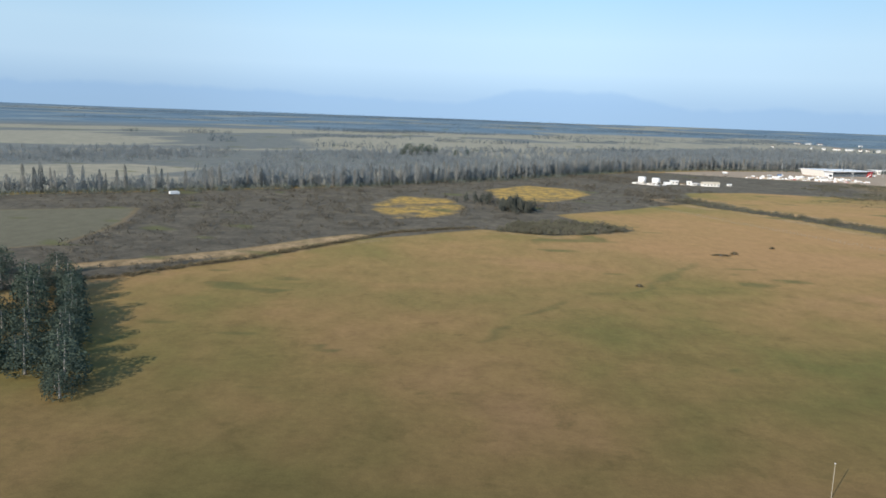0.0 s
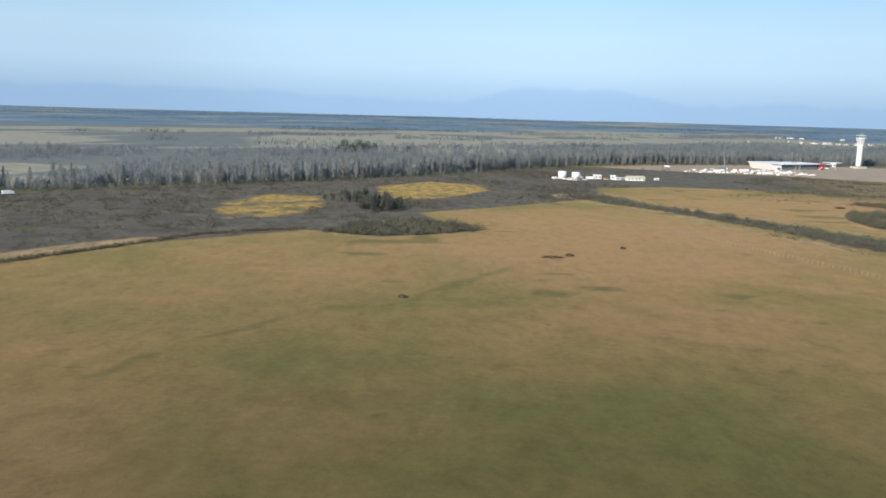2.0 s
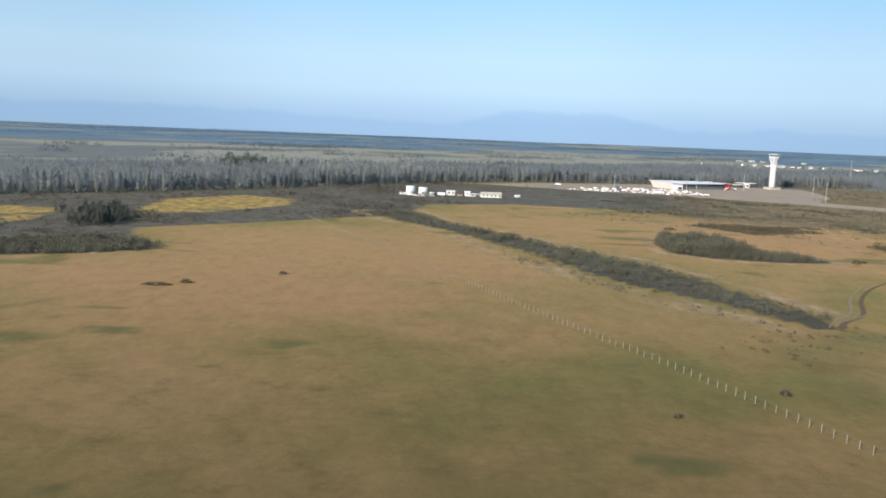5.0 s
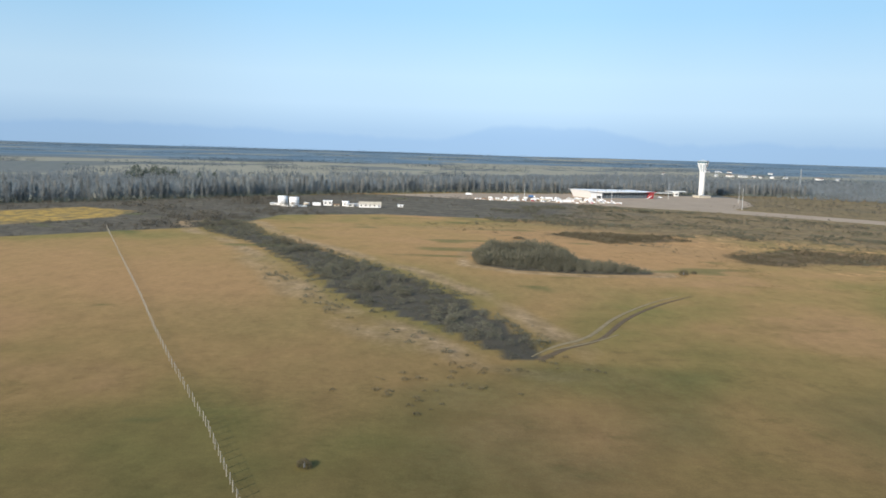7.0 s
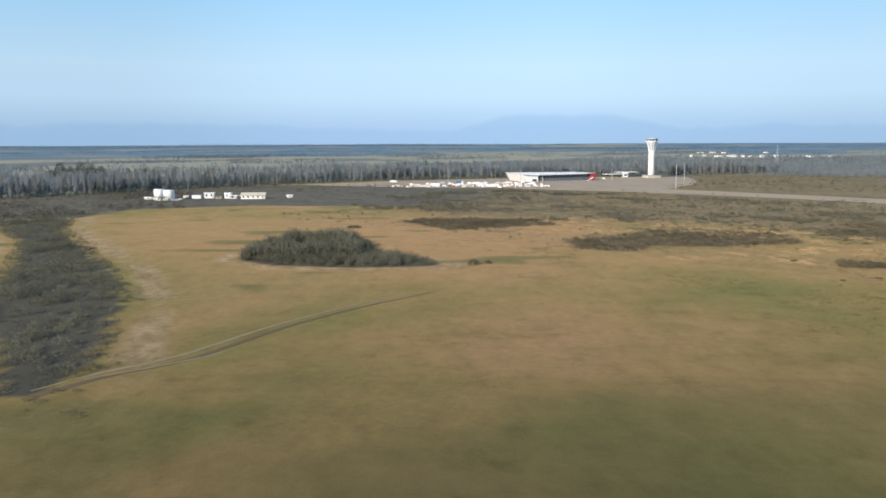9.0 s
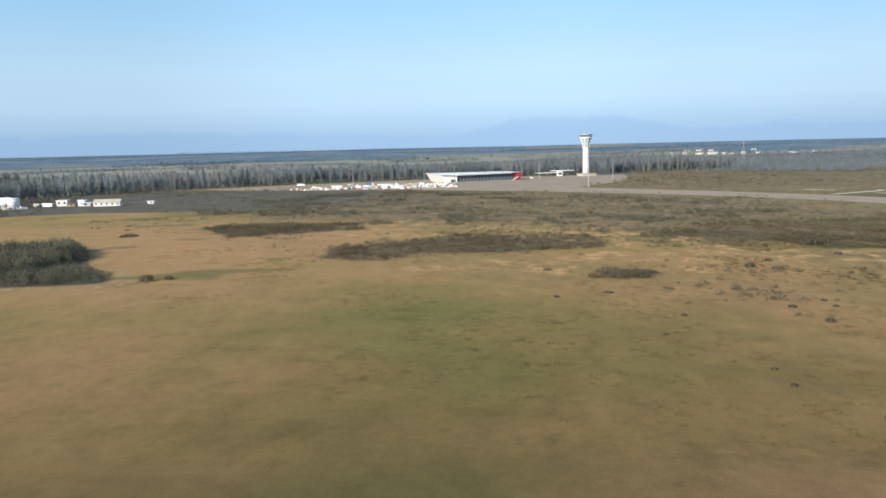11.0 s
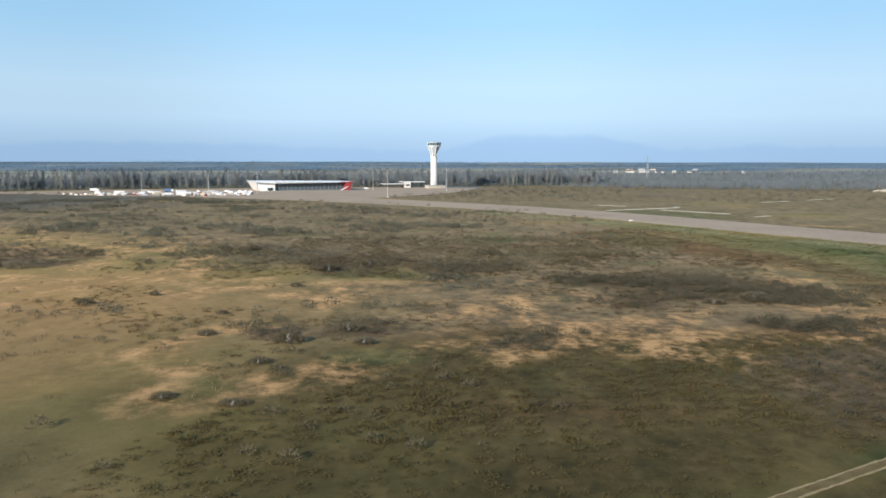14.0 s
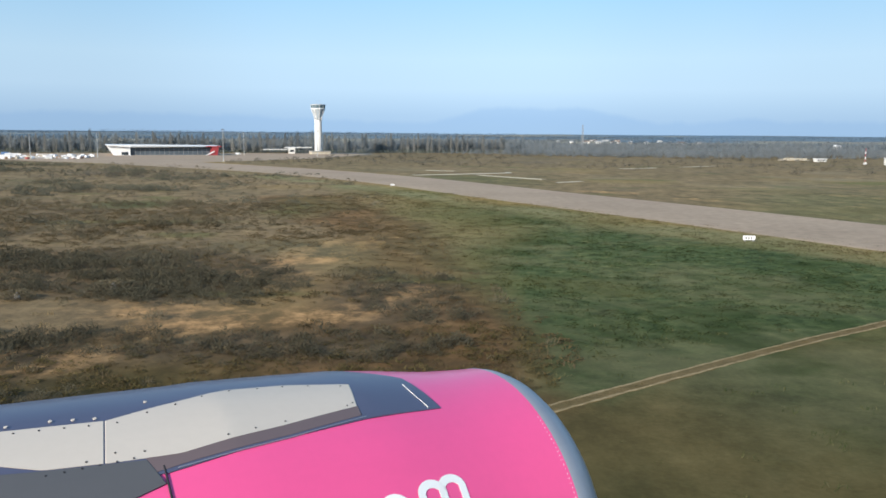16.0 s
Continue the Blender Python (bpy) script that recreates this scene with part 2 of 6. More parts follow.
M_post = worn("concrete_post", (0.30, 0.275, 0.225), (0.21, 0.18, 0.135), 2.0, 0.6, 0.9)
M_wire = worn("fence_wire", (0.30, 0.30, 0.29), (0.20, 0.16, 0.12), 2.0, 0.5, 0.6, 0.6)
M_rubber = worn("black_rubber", (0.02, 0.02, 0.02), (0.06, 0.055, 0.05), 2.0, 0.5, 0.85)
M_blue = worn("blue_tarpaulin", (0.06, 0.14, 0.30), (0.10, 0.16, 0.26), 0.9, 0.5, 0.6)
M_tile = worn("clay_roof", (0.20, 0.15, 0.13), (0.15, 0.12, 0.10), 0.4, 0.6, 0.9)
M_bark = worn("grey_bark", (0.26, 0.25, 0.23), (0.17, 0.165, 0.15), 1.0, 0.6, 0.95)


def glass_material():
    m, nt, b = material("tinted_glass", 0.08)
    c = ramp(nt, noise_tex(nt, coords(nt), 0.25, 3.0), [(0.3, (0.020, 0.028, 0.034)), (0.7, (0.045, 0.060, 0.070))])
    link(nt, c, b.inputs["Base Color"])
    b.inputs["Specular IOR Level"].default_value = 0.6
    return m


M_glass = glass_material()
M_cab = worn("pale_blue_grey_panels", (0.40, 0.45, 0.49), (0.32, 0.37, 0.41), 0.5, 0.5, 0.4)
M_teal = worn("teal_cab_glass", (0.085, 0.150, 0.180), (0.060, 0.110, 0.140), 0.4, 0.5, 0.10)
# the blue-grey base colour holds the sky's reflection in the facade
M_facade = worn("blue_grey_facade_glass", (0.090, 0.115, 0.140), (0.060, 0.080, 0.098), 0.12, 0.6, 0.12)
M_twig = plant("bare_twigs", [(0.096, 0.086, 0.067), (0.142, 0.126, 0.098), (0.112, 0.101, 0.079), (0.166, 0.145, 0.112)])
M_hedge = plant("hedge_twigs", [(0.104, 0.100, 0.074), (0.159, 0.148, 0.109), (0.119, 0.120, 0.081), (0.201, 0.182, 0.134)])
M_dark_leaf = plant("evergreen_leaf", [(0.046, 0.066, 0.052), (0.064, 0.086, 0.066), (0.054, 0.075, 0.058), (0.074, 0.092, 0.070)], sheer=0.15)
# poplar tones are lifted, and sheer raised, to imitate haze
M_poplar = plant("poplar_twigs", [(0.300, 0.298, 0.276), (0.356, 0.346, 0.312), (0.284, 0.286, 0.270), (0.326, 0.320, 0.292)], sheer=0.55)
M_poplar_ivy = plant("ivied_poplar_twigs", [(0.224, 0.240, 0.240), (0.262, 0.274, 0.270), (0.236, 0.252, 0.250), (0.280, 0.288, 0.280)], sheer=0.55)
M_brush = plant("low_brush", [(0.080, 0.073, 0.050), (0.104, 0.092, 0.062), (0.088, 0.083, 0.055), (0.122, 0.104, 0.070)])
M_thicket = plant("ivied_thicket", [(0.060, 0.068, 0.060), (0.096, 0.102, 0.088), (0.074, 0.082, 0.070), (0.118, 0.120, 0.100)])
M_bush = plant("bush_twigs", [(0.111, 0.095, 0.062), (0.160, 0.130, 0.084), (0.125, 0.111, 0.067), (0.189, 0.149, 0.096)])
# undergrowth below the poplars, lightened with haze put into the colour
M_grey_leaf = plant("grey_evergreen", [(0.121, 0.141, 0.117), (0.180, 0.195, 0.164), (0.144, 0.164, 0.136), (0.219, 0.222, 0.188)])
# far woods and belts: haze is mixed into these blue-grey base tones
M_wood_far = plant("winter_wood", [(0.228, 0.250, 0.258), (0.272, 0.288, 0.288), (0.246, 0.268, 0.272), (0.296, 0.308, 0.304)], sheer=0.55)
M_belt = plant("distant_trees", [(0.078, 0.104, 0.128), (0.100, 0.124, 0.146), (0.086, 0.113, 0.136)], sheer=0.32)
M_stalk = plant("dead_stalks", [(0.110, 0.084, 0.053), (0.140, 0.102, 0.062), (0.104, 0.085, 0.049), (0.160, 0.114, 0.068)])
M_green_tuft = plant("green_tufts", [(0.026, 0.040, 0.014), (0.090, 0.100, 0.038), (0.044, 0.058, 0.020), (0.210, 0.185, 0.090)])
M_heather = plant("heather_twigs", [(0.100, 0.074, 0.037), (0.130, 0.092, 0.046), (0.098, 0.078, 0.036), (0.146, 0.101, 0.050)])
M_weed = plant("olive_weeds", [(0.092, 0.074, 0.030), (0.118, 0.091, 0.038), (0.084, 0.073, 0.027), (0.138, 0.102, 0.046)])
M_rough_tuft = plant("rough_tufts", [(0.105, 0.084, 0.036), (0.165, 0.120, 0.054), (0.082, 0.074, 0.030), (0.215, 0.152, 0.074)])
M_tan_tuft = plant("bleached_tussocks", [(0.30, 0.21, 0.10), (0.40, 0.29, 0.145), (0.24, 0.165, 0.075), (0.34, 0.25, 0.11)])


# ---- mesh helpers ----
def part(name, bm, mat, parent=None, label=""):
    me = bpy.data.meshes.new(name)
    bm.to_mesh(me)
    bm.free()
    me.materials.append(mat)
    ob = new(name, me)
    if parent is not None:
        ob.parent = parent
    if label:
        ob["label"] = label
    return ob


def again(ob, x, y, z, rz=0.0, parent=None):
    """One more piece on the same mesh."""
    o = new(ob.name.split(".")[0], ob.data)
    o.parent = parent if parent is not None else ob.parent
    o.matrix_basis = pose(x, y, z, 0, 0, rz)
    if "label" in ob:
        o["label"] = ob["label"]
    return o


def thing(name, x, y, z=0.0, rz=0.0, label="", category="", group="", kind=""):
    ob = new(name)
    ob.matrix_basis = pose(x, y, z, 0, 0, rz)
    return tagged(ob, label, category, group, kind)


def box(x0, x1, y0, y1, z0, z1, bevel=0.0, bm=None):
    bm = bm or bmesh.new()
    r = bmesh.ops.create_cube(bm, size=1.0)
    for v in r["verts"]:
        v.co = ((x0 + x1) / 2 + v.co.x * (x1 - x0), (y0 + y1) / 2 + v.co.y * (y1 - y0), (z0 + z1) / 2 + v.co.z * (z1 - z0))
    if bevel:
        es = {e for v in r["verts"] for e in v.link_edges}
        bmesh.ops.bevel(bm, geom=list(es), offset=bevel, segments=2, affect="EDGES", profile=0.6)
    return bm


def prism(pts, z0, z1, bm=None):
    """A plan outline raised from z0 to z1."""
    bm = bm or bmesh.new()
    lo, hi = [bm.verts.new((*p, z0)) for p in pts], [bm.verts.new((*p, z1)) for p in pts]
    bm.faces.new(hi), bm.faces.new(lo[::-1])
    for i in range(len(pts)):
        j = (i + 1) % len(pts)
        bm.faces.new((lo[i], lo[j], hi[j], hi[i]))
    bmesh.ops.recalc_face_normals(bm, faces=bm.faces)
    return bm


def lathe(profile, n=24, bm=None, cx=0.0, cy=0.0, smooth=True, squash=1.0):
    """Radius and height pairs turned about the z axis."""
    bm = bm or bmesh.new()
    rings = []
    for r, z in profile:
        rings.append([bm.verts.new((cx + r * math.cos(2 * math.pi * k / n), cy + squash * r * math.sin(2 * math.pi * k / n), z)) for k in range(n)])
    for a, b in zip(rings, rings[1:]):
        for k in range(n):
            f = bm.faces.new((a[k], a[(k + 1) % n], b[(k + 1) % n], b[k]))
            f.smooth = smooth
    for ring, flip in ((rings[0], True), (rings[-1], False)):
        bm.faces.new(ring[::-1] if flip else ring)
    return bm


def rod(p, q, r, n=6, bm=None, r2=None):
    bm = bm or bmesh.new()
    p, q = Vector(p), Vector(q)
    m = (q - p).to_track_quat("Z", "Y").to_matrix()
    r2 = r if r2 is None else r2
    a = [bm.verts.new(p + m @ Vector((r * math.cos(2 * math.pi * k / n), r * math.sin(2 * math.pi * k / n), 0))) for k in range(n)]
    b = [bm.verts.new(q + m @ Vector((r2 * math.cos(2 * math.pi * k / n), r2 * math.sin(2 * math.pi * k / n), 0))) for k in range(n)]
    for k in range(n):
        bm.faces.new((a[k], a[(k + 1) % n], b[(k + 1) % n], b[k]))
    bm.faces.new(a[::-1]), bm.faces.new(b)
    return bm


def mesh_from(name, verts, tris, mat):
    me = bpy.data.meshes.new(name)
    n, f = len(verts), len(tris)
    me.vertices.add(n)
    me.vertices.foreach_set("co", np.asarray(verts, np.float32).ravel())
    me.loops.add(3 * f)
    me.loops.foreach_set("vertex_index", np.asarray(tris, np.int32).ravel())
    me.polygons.add(f)
    me.polygons.foreach_set("loop_start", np.arange(0, 3 * f, 3, dtype=np.int32))
    me.update(calc_edges=True)
    me.validate()
    me.materials.append(mat)
    return me


def shards(rng, at, long, wide, lean):
    """Loose triangles, one at each point: leaves, sprays or twigs. lean: how far they stray from upright."""
    n = len(at)
    d = rng.normal(size=(n, 3)) * lean + np.array([0, 0, 1.0])
    d /= np.linalg.norm(d, axis=1)[:, None]
    s = np.cross(d, rng.normal(size=(n, 3)))
    s /= np.linalg.norm(s, axis=1)[:, None] + 1e-9
    long, wide = np.broadcast_to(long, n)[:, None], np.broadcast_to(wide, n)[:, None]
    v = np.stack([at - s * wide / 2 - d * long / 2, at + s * wide / 2 - d * long / 2, at + d * long / 2 + s * wide * rng.uniform(-0.4, 0.4, (n, 1))], 1)
    return v.reshape(-1, 3), np.arange(3 * n).reshape(-1, 3)


def dome(rng, n, rx, rz, z0=0.0, hollow=0.35):
    """Points in the upper part of a squashed ball, thinner inside."""
    p = rng.normal(size=(n, 3))
    p /= np.linalg.norm(p, axis=1)[:, None]
    p *= rng.uniform(hollow, 1, (n, 1)) ** 0.5
    p[:, 2] = np.abs(p[:, 2])
    return p * [rx, rx, rz] + [0, 0, z0]


def merged(variants, at, size, high, turn, which):
    """Copies of small meshes as one: places, widths, heights, turns."""
    vs, fs, base = [], [], 0
    for k, (v, f) in enumerate(variants):
        sel = np.where(which == k)[0]
        if not len(sel):
            continue
        c, s = np.cos(turn[sel])[:, None], np.sin(turn[sel])[:, None]
        w = size[sel][:, None]
        x = (v[None, :, 0] * c - v[None, :, 1] * s) * w + at[sel, 0:1]
        y = (v[None, :, 0] * s + v[None, :, 1] * c) * w + at[sel, 1:2]
        z = v[None, :, 2] * high[sel][:, None] + at[sel, 2:3]
        vs.append(np.stack([x, y, z], -1).reshape(-1, 3))
        fs.append((f[None] + (np.arange(len(sel)) * len(v))[:, None, None]).reshape(-1, 3) + base)
        base += len(sel) * len(v)
    return np.concatenate(vs), np.concatenate(fs)


# ---- plan: numpy noise, outlines ----
def vnoise(x, y, size, seed):
    x, y = x / size, y / size
    ix, iy = np.floor(x), np.floor(y)
    fx, fy = x - ix, y - iy
    fx, fy = fx * fx * (3 - 2 * fx), fy * fy * (3 - 2 * fy)

    def h(a, b):
        v = np.sin(a * 127.1 + b * 311.7 + seed * 74.7) * 43758.5453
        return v - np.floor(v)
    return (h(ix, iy) * (1 - fx) + h(ix + 1, iy) * fx) * (1 - fy) + (h(ix, iy + 1) * (1 - fx) + h(ix + 1, iy + 1) * fx) * fy


def wobble(x, y, size, seed):
    return (vnoise(x, y, size, seed) + 0.5 * vnoise(x, y, size / 2.1, seed + 1) + 0.25 * vnoise(x, y, size / 4.3, seed + 2)) / 1.75 - 0.5


def outside(x, y, poly):
    """Signed distance to an outline: negative inside."""
    d, inside = np.full(np.shape(x), 1e9), np.zeros(np.shape(x), bool)
    for (ax, ay), (bx, by) in zip(poly, poly[1:] + poly[:1]):
        ex, ey = bx - ax, by - ay
        t = np.clip(((x - ax) * ex + (y - ay) * ey) / (ex * ex + ey * ey + 1e-9), 0, 1)
        d = np.minimum(d, np.hypot(x - ax - t * ex, y - ay - t * ey))
        cross = ((ay > y) != (by > y)) & (x < (by - ay and (bx - ax) * (y - ay) / (by - ay)) + ax)
        inside ^= cross
    return np.where(inside, -d, d)


def near_line(x, y, line):
    d = np.full(np.shape(x), 1e9)
    for (ax, ay), (bx, by) in zip(line, line[1:]):
        ex, ey = bx - ax, by - ay
        t = np.clip(((x - ax) * ex + (y - ay) * ey) / (ex * ex + ey * ey), 0, 1)
        d = np.minimum(d, np.hypot(x - ax - t * ex, y - ay - t * ey))
    return d


SCRUB = [(-420, 120), (-110, 165), (-81, 199), (-63, 229), (-28, 270), (14, 307), (42, 296), (76, 318), (60, 338), (51, 362), (90, 394),
         (124, 427), (140, 440), (150, 502), (196, 521), (249, 514), (300, 508), (345, 472), (400, 436), (440, 420), (470, 440), (462, 520), (405, 588),
         (330, 655), (300, 690), (209, 702), (168, 700), (92, 617), (-61, 457), (-137, 406), (-202, 361), (-420, 260)]
LEFT_FIELD = [(-300, 190), (-129, 229), (-117, 239), (-118, 290), (-127, 333), (-174, 311), (-320, 250)]
HEATH = [(205, 470), (262, 430), (285, 405), (318, 372), (345, 352), (375, 322), (405, 306), (440, 300), (470, 298), (496, 304), (517, 317), (521, 331), (518, 350),
         (512, 394), (506, 440), (502, 480), (490, 520), (455, 560), (415, 605), (380, 620), (325, 648), (300, 560), (285, 515)]
GREEN = [(490, 470), (511, 396), (517, 352), (520, 332), (518, 318), (497, 304), (470, 292), (480, 250), (640, 120), (820, 60), (760, 250), (640, 268), (566, 366), (557, 390), (540, 424), (512, 473), (480, 515)]
BEYOND = [(405, 660), (440, 615), (500, 545), (530, 480), (552, 425), (575, 375), (640, 250), (900, 200), (1300, 500), (1200, 900), (760, 900), (580, 872), (480, 846), (480, 790), (455, 700)]
RUST = [(488, 440), (502, 404), (512, 390), (516, 350), (518, 328), (512, 318), (502, 322)]
PALE_FAR = [(-700, 420), (-342, 664), (-253, 781), (-107, 905), (5, 975), (180, 1150), (400, 1360), (560, 1560), (900, 1800), (1000, 2500), (316, 2174), (-115, 1793), (-681, 1229), (-1300, 700)]
PALE_NEAR = [(-420, 380), (-330, 500), (-228, 579), (-165, 560), (-190, 470), (-225, 420), (-290, 370)]
TRACK_EDGE = [(-101, 204), (-80, 222), (-61, 240), (-30, 278)]
YELLOW_A = [(-37, 366), (-24, 420), (2, 418), (10, 372), (3, 342), (-20, 330)]
YELLOW_B = [(24, 476), (52, 516), (84, 500), (84, 466), (62, 425), (41, 406), (30, 420)]
HEDGE = [(122, 452), (137, 420), (157, 392), (180, 345), (200, 292), (218, 268), (230, 244), (240, 240), (242, 252), (236, 274), (228, 300), (212, 334), (190, 372), (160, 420), (146, 458)]
COPSE = [(233, 350), (244, 341), (262, 337), (284, 340), (280, 348), (270, 360), (263, 376), (256, 392), (242, 394), (234, 376)]
SPIT = [(20, 303), (42, 297), (60, 305), (77, 318), (66, 330), (50, 338), (30, 330)]
GREEN_STREAK = [(8, 152), (21, 180), (36, 194), (52, 206), (67, 227), (80, 248), (97, 263)]
OLIVE = [(420, 306), (445, 273), (475, 293), (499, 307), (506, 318), (498, 331), (482, 326), (462, 327), (440, 322)]
NEAR_HEATH = [(436, 318), (450, 296), (474, 291), (499, 305), (519, 318), (521, 334), (512, 344), (500, 336), (484, 331), (470, 326), (452, 330)]
# worn and bleached strips of the heath: line, half width
BLEACHED_STRIPS = [([(416, 360), (427, 365), (446, 358), (459, 361)], 3.0), ([(372, 359), (384, 365), (396, 351)], 4.0), ([(387, 377), (396, 400), (404, 385), (407, 367)], 5.0),
                   ([(434, 343.5), (445, 351), (453, 340), (464, 346)], 4.5), ([(453, 339), (466, 329.5), (475, 332), (477, 325)], 4.5), ([(417, 359), (425, 349), (434, 357), (437, 345)], 4.0),
                   ([(481, 339.5), (491, 340), (497, 337), (508, 340.5)], 2.6), ([(480, 330), (485.5, 325.5), (491, 327.5)], 2.6), ([(484, 335), (492, 334), (501, 338)], 2.0), ([(505, 379), (501.6, 361), (497, 352)], 3.6),
                   ([(508, 340), (511, 348)], 2.2), ([(343, 350), (354, 356), (365, 342), (371, 354)], 4.0), ([(326, 432), (349, 433), (374, 419), (392, 402)], 4.5), ([(389, 364), (410, 361), (419, 345), (437, 346)], 4.0),
                   ([(390, 334), (393, 352), (400, 370)], 3.5), ([(414, 312), (422, 317), (428, 336), (440, 350)], 4.0), ([(439, 313), (447, 324), (452, 318), (461, 324), (466, 319)], 3.5), ([(417, 311), (424, 315), (426, 303), (434, 307)], 3.0),
                   ([(472, 316), (468, 324)], 2.5), ([(450, 352), (450, 336), (459, 337)], 3.5)]
# dark patches of dense low brush: outline, reach of the soft edge
BRUSH_PATCHES = [([(319, 368), (317, 386), (332, 393), (348, 412), (376, 408), (386, 395), (386, 377), (370, 374), (342, 369), (331, 362)], 8), ([(372, 335), (376, 346), (381, 345), (386, 339), (381, 332)], 4),
                 ([(268, 444), (279, 457), (311, 456), (322, 430), (303, 421), (286, 414)], 10), ([(424, 384), (433, 394), (441, 393), (440, 371), (432, 365)], 6), ([(441, 392), (463, 383), (449, 358), (443, 370)], 8),
                 ([(435, 330), (441, 334), (445, 329), (439, 323)], 3), ([(487, 352), (501, 356), (496, 341), (487, 341)], 4), ([(483, 345), (487, 354), (498, 350), (499, 341), (493, 340), (486, 341)], 3),
                 ([(388, 391), (427, 438), (490, 428), (484, 388), (457, 369), (423, 373), (402, 368)], 22), ([(471, 309), (475, 315), (488, 322), (495, 320), (498, 315), (488, 303), (479, 298), (473, 293)], 6),
                 ([(436, 326), (431, 322), (424, 329), (430, 333)], 4), ([(453, 325), (462, 327), (458, 317), (449, 318)], 4), ([(462, 344), (470, 350), (478, 345), (470, 338)], 4), ([(462, 362), (470, 370), (485, 372), (499, 362), (503, 348), (497, 343), (484, 343), (474, 347)], 8),
                 ([(480, 331), (494, 333), (508, 332), (515, 331), (510, 325), (494, 325), (483, 325)], 6), ([(506, 358), (514, 352), (516, 336), (511, 333), (506, 342)], 8)]
FIELD_EDGE = [(-96, 190), (-81, 197), (-73, 210), (-55, 231), (-39, 255), (-18, 290), (12, 311)]
POPLAR_LINE = [(-260, 318), (-202, 361), (-137, 406), (-61, 457), (20, 535), (92, 617), (150, 690), (215, 745), (300, 785), (400, 815), (500, 845), (580, 870)]
WOOD = [(-137, 425), (-61, 476), (92, 636), (150, 710), (300, 800), (500, 860), (640, 890), (900, 1250), (560, 1520), (400, 1330), (180, 1120), (5, 945), (-107, 880), (-180, 790), (-150, 640), (-160, 540)]
LOW_WOOD = [(520, 830), (600, 770), (680, 740), (800, 760), (950, 800), (1300, 760), (1700, 1000), (1500, 1900), (900, 1500), (640, 1000)]


# ---- ground ----
def spread(lo, hi, step, far, grow=1.13):
    mid = np.arange(lo, hi + step, step)
    out, d = [], step
    while (out[-1] if out else 0) < far:
        d *= grow
        out.append((out[-1] if out else 0) + d)
    out = np.array(out)
    return np.concatenate([lo - out[::-1], mid, mid[-1] + out])


def rise(x, y):
    """Lifts the far ground so that the horizon fits the camera's view."""
    d = np.clip((np.hypot(x - 250, y) - 1900) / 2600, 0, 1)
    return 17 * d ** 1.4 * (0.75 + 0.5 * vnoise(x, y, 700, 151)) + 6 * np.clip((np.hypot(x - 250, y) - 4500) / 4500, 0, 1)


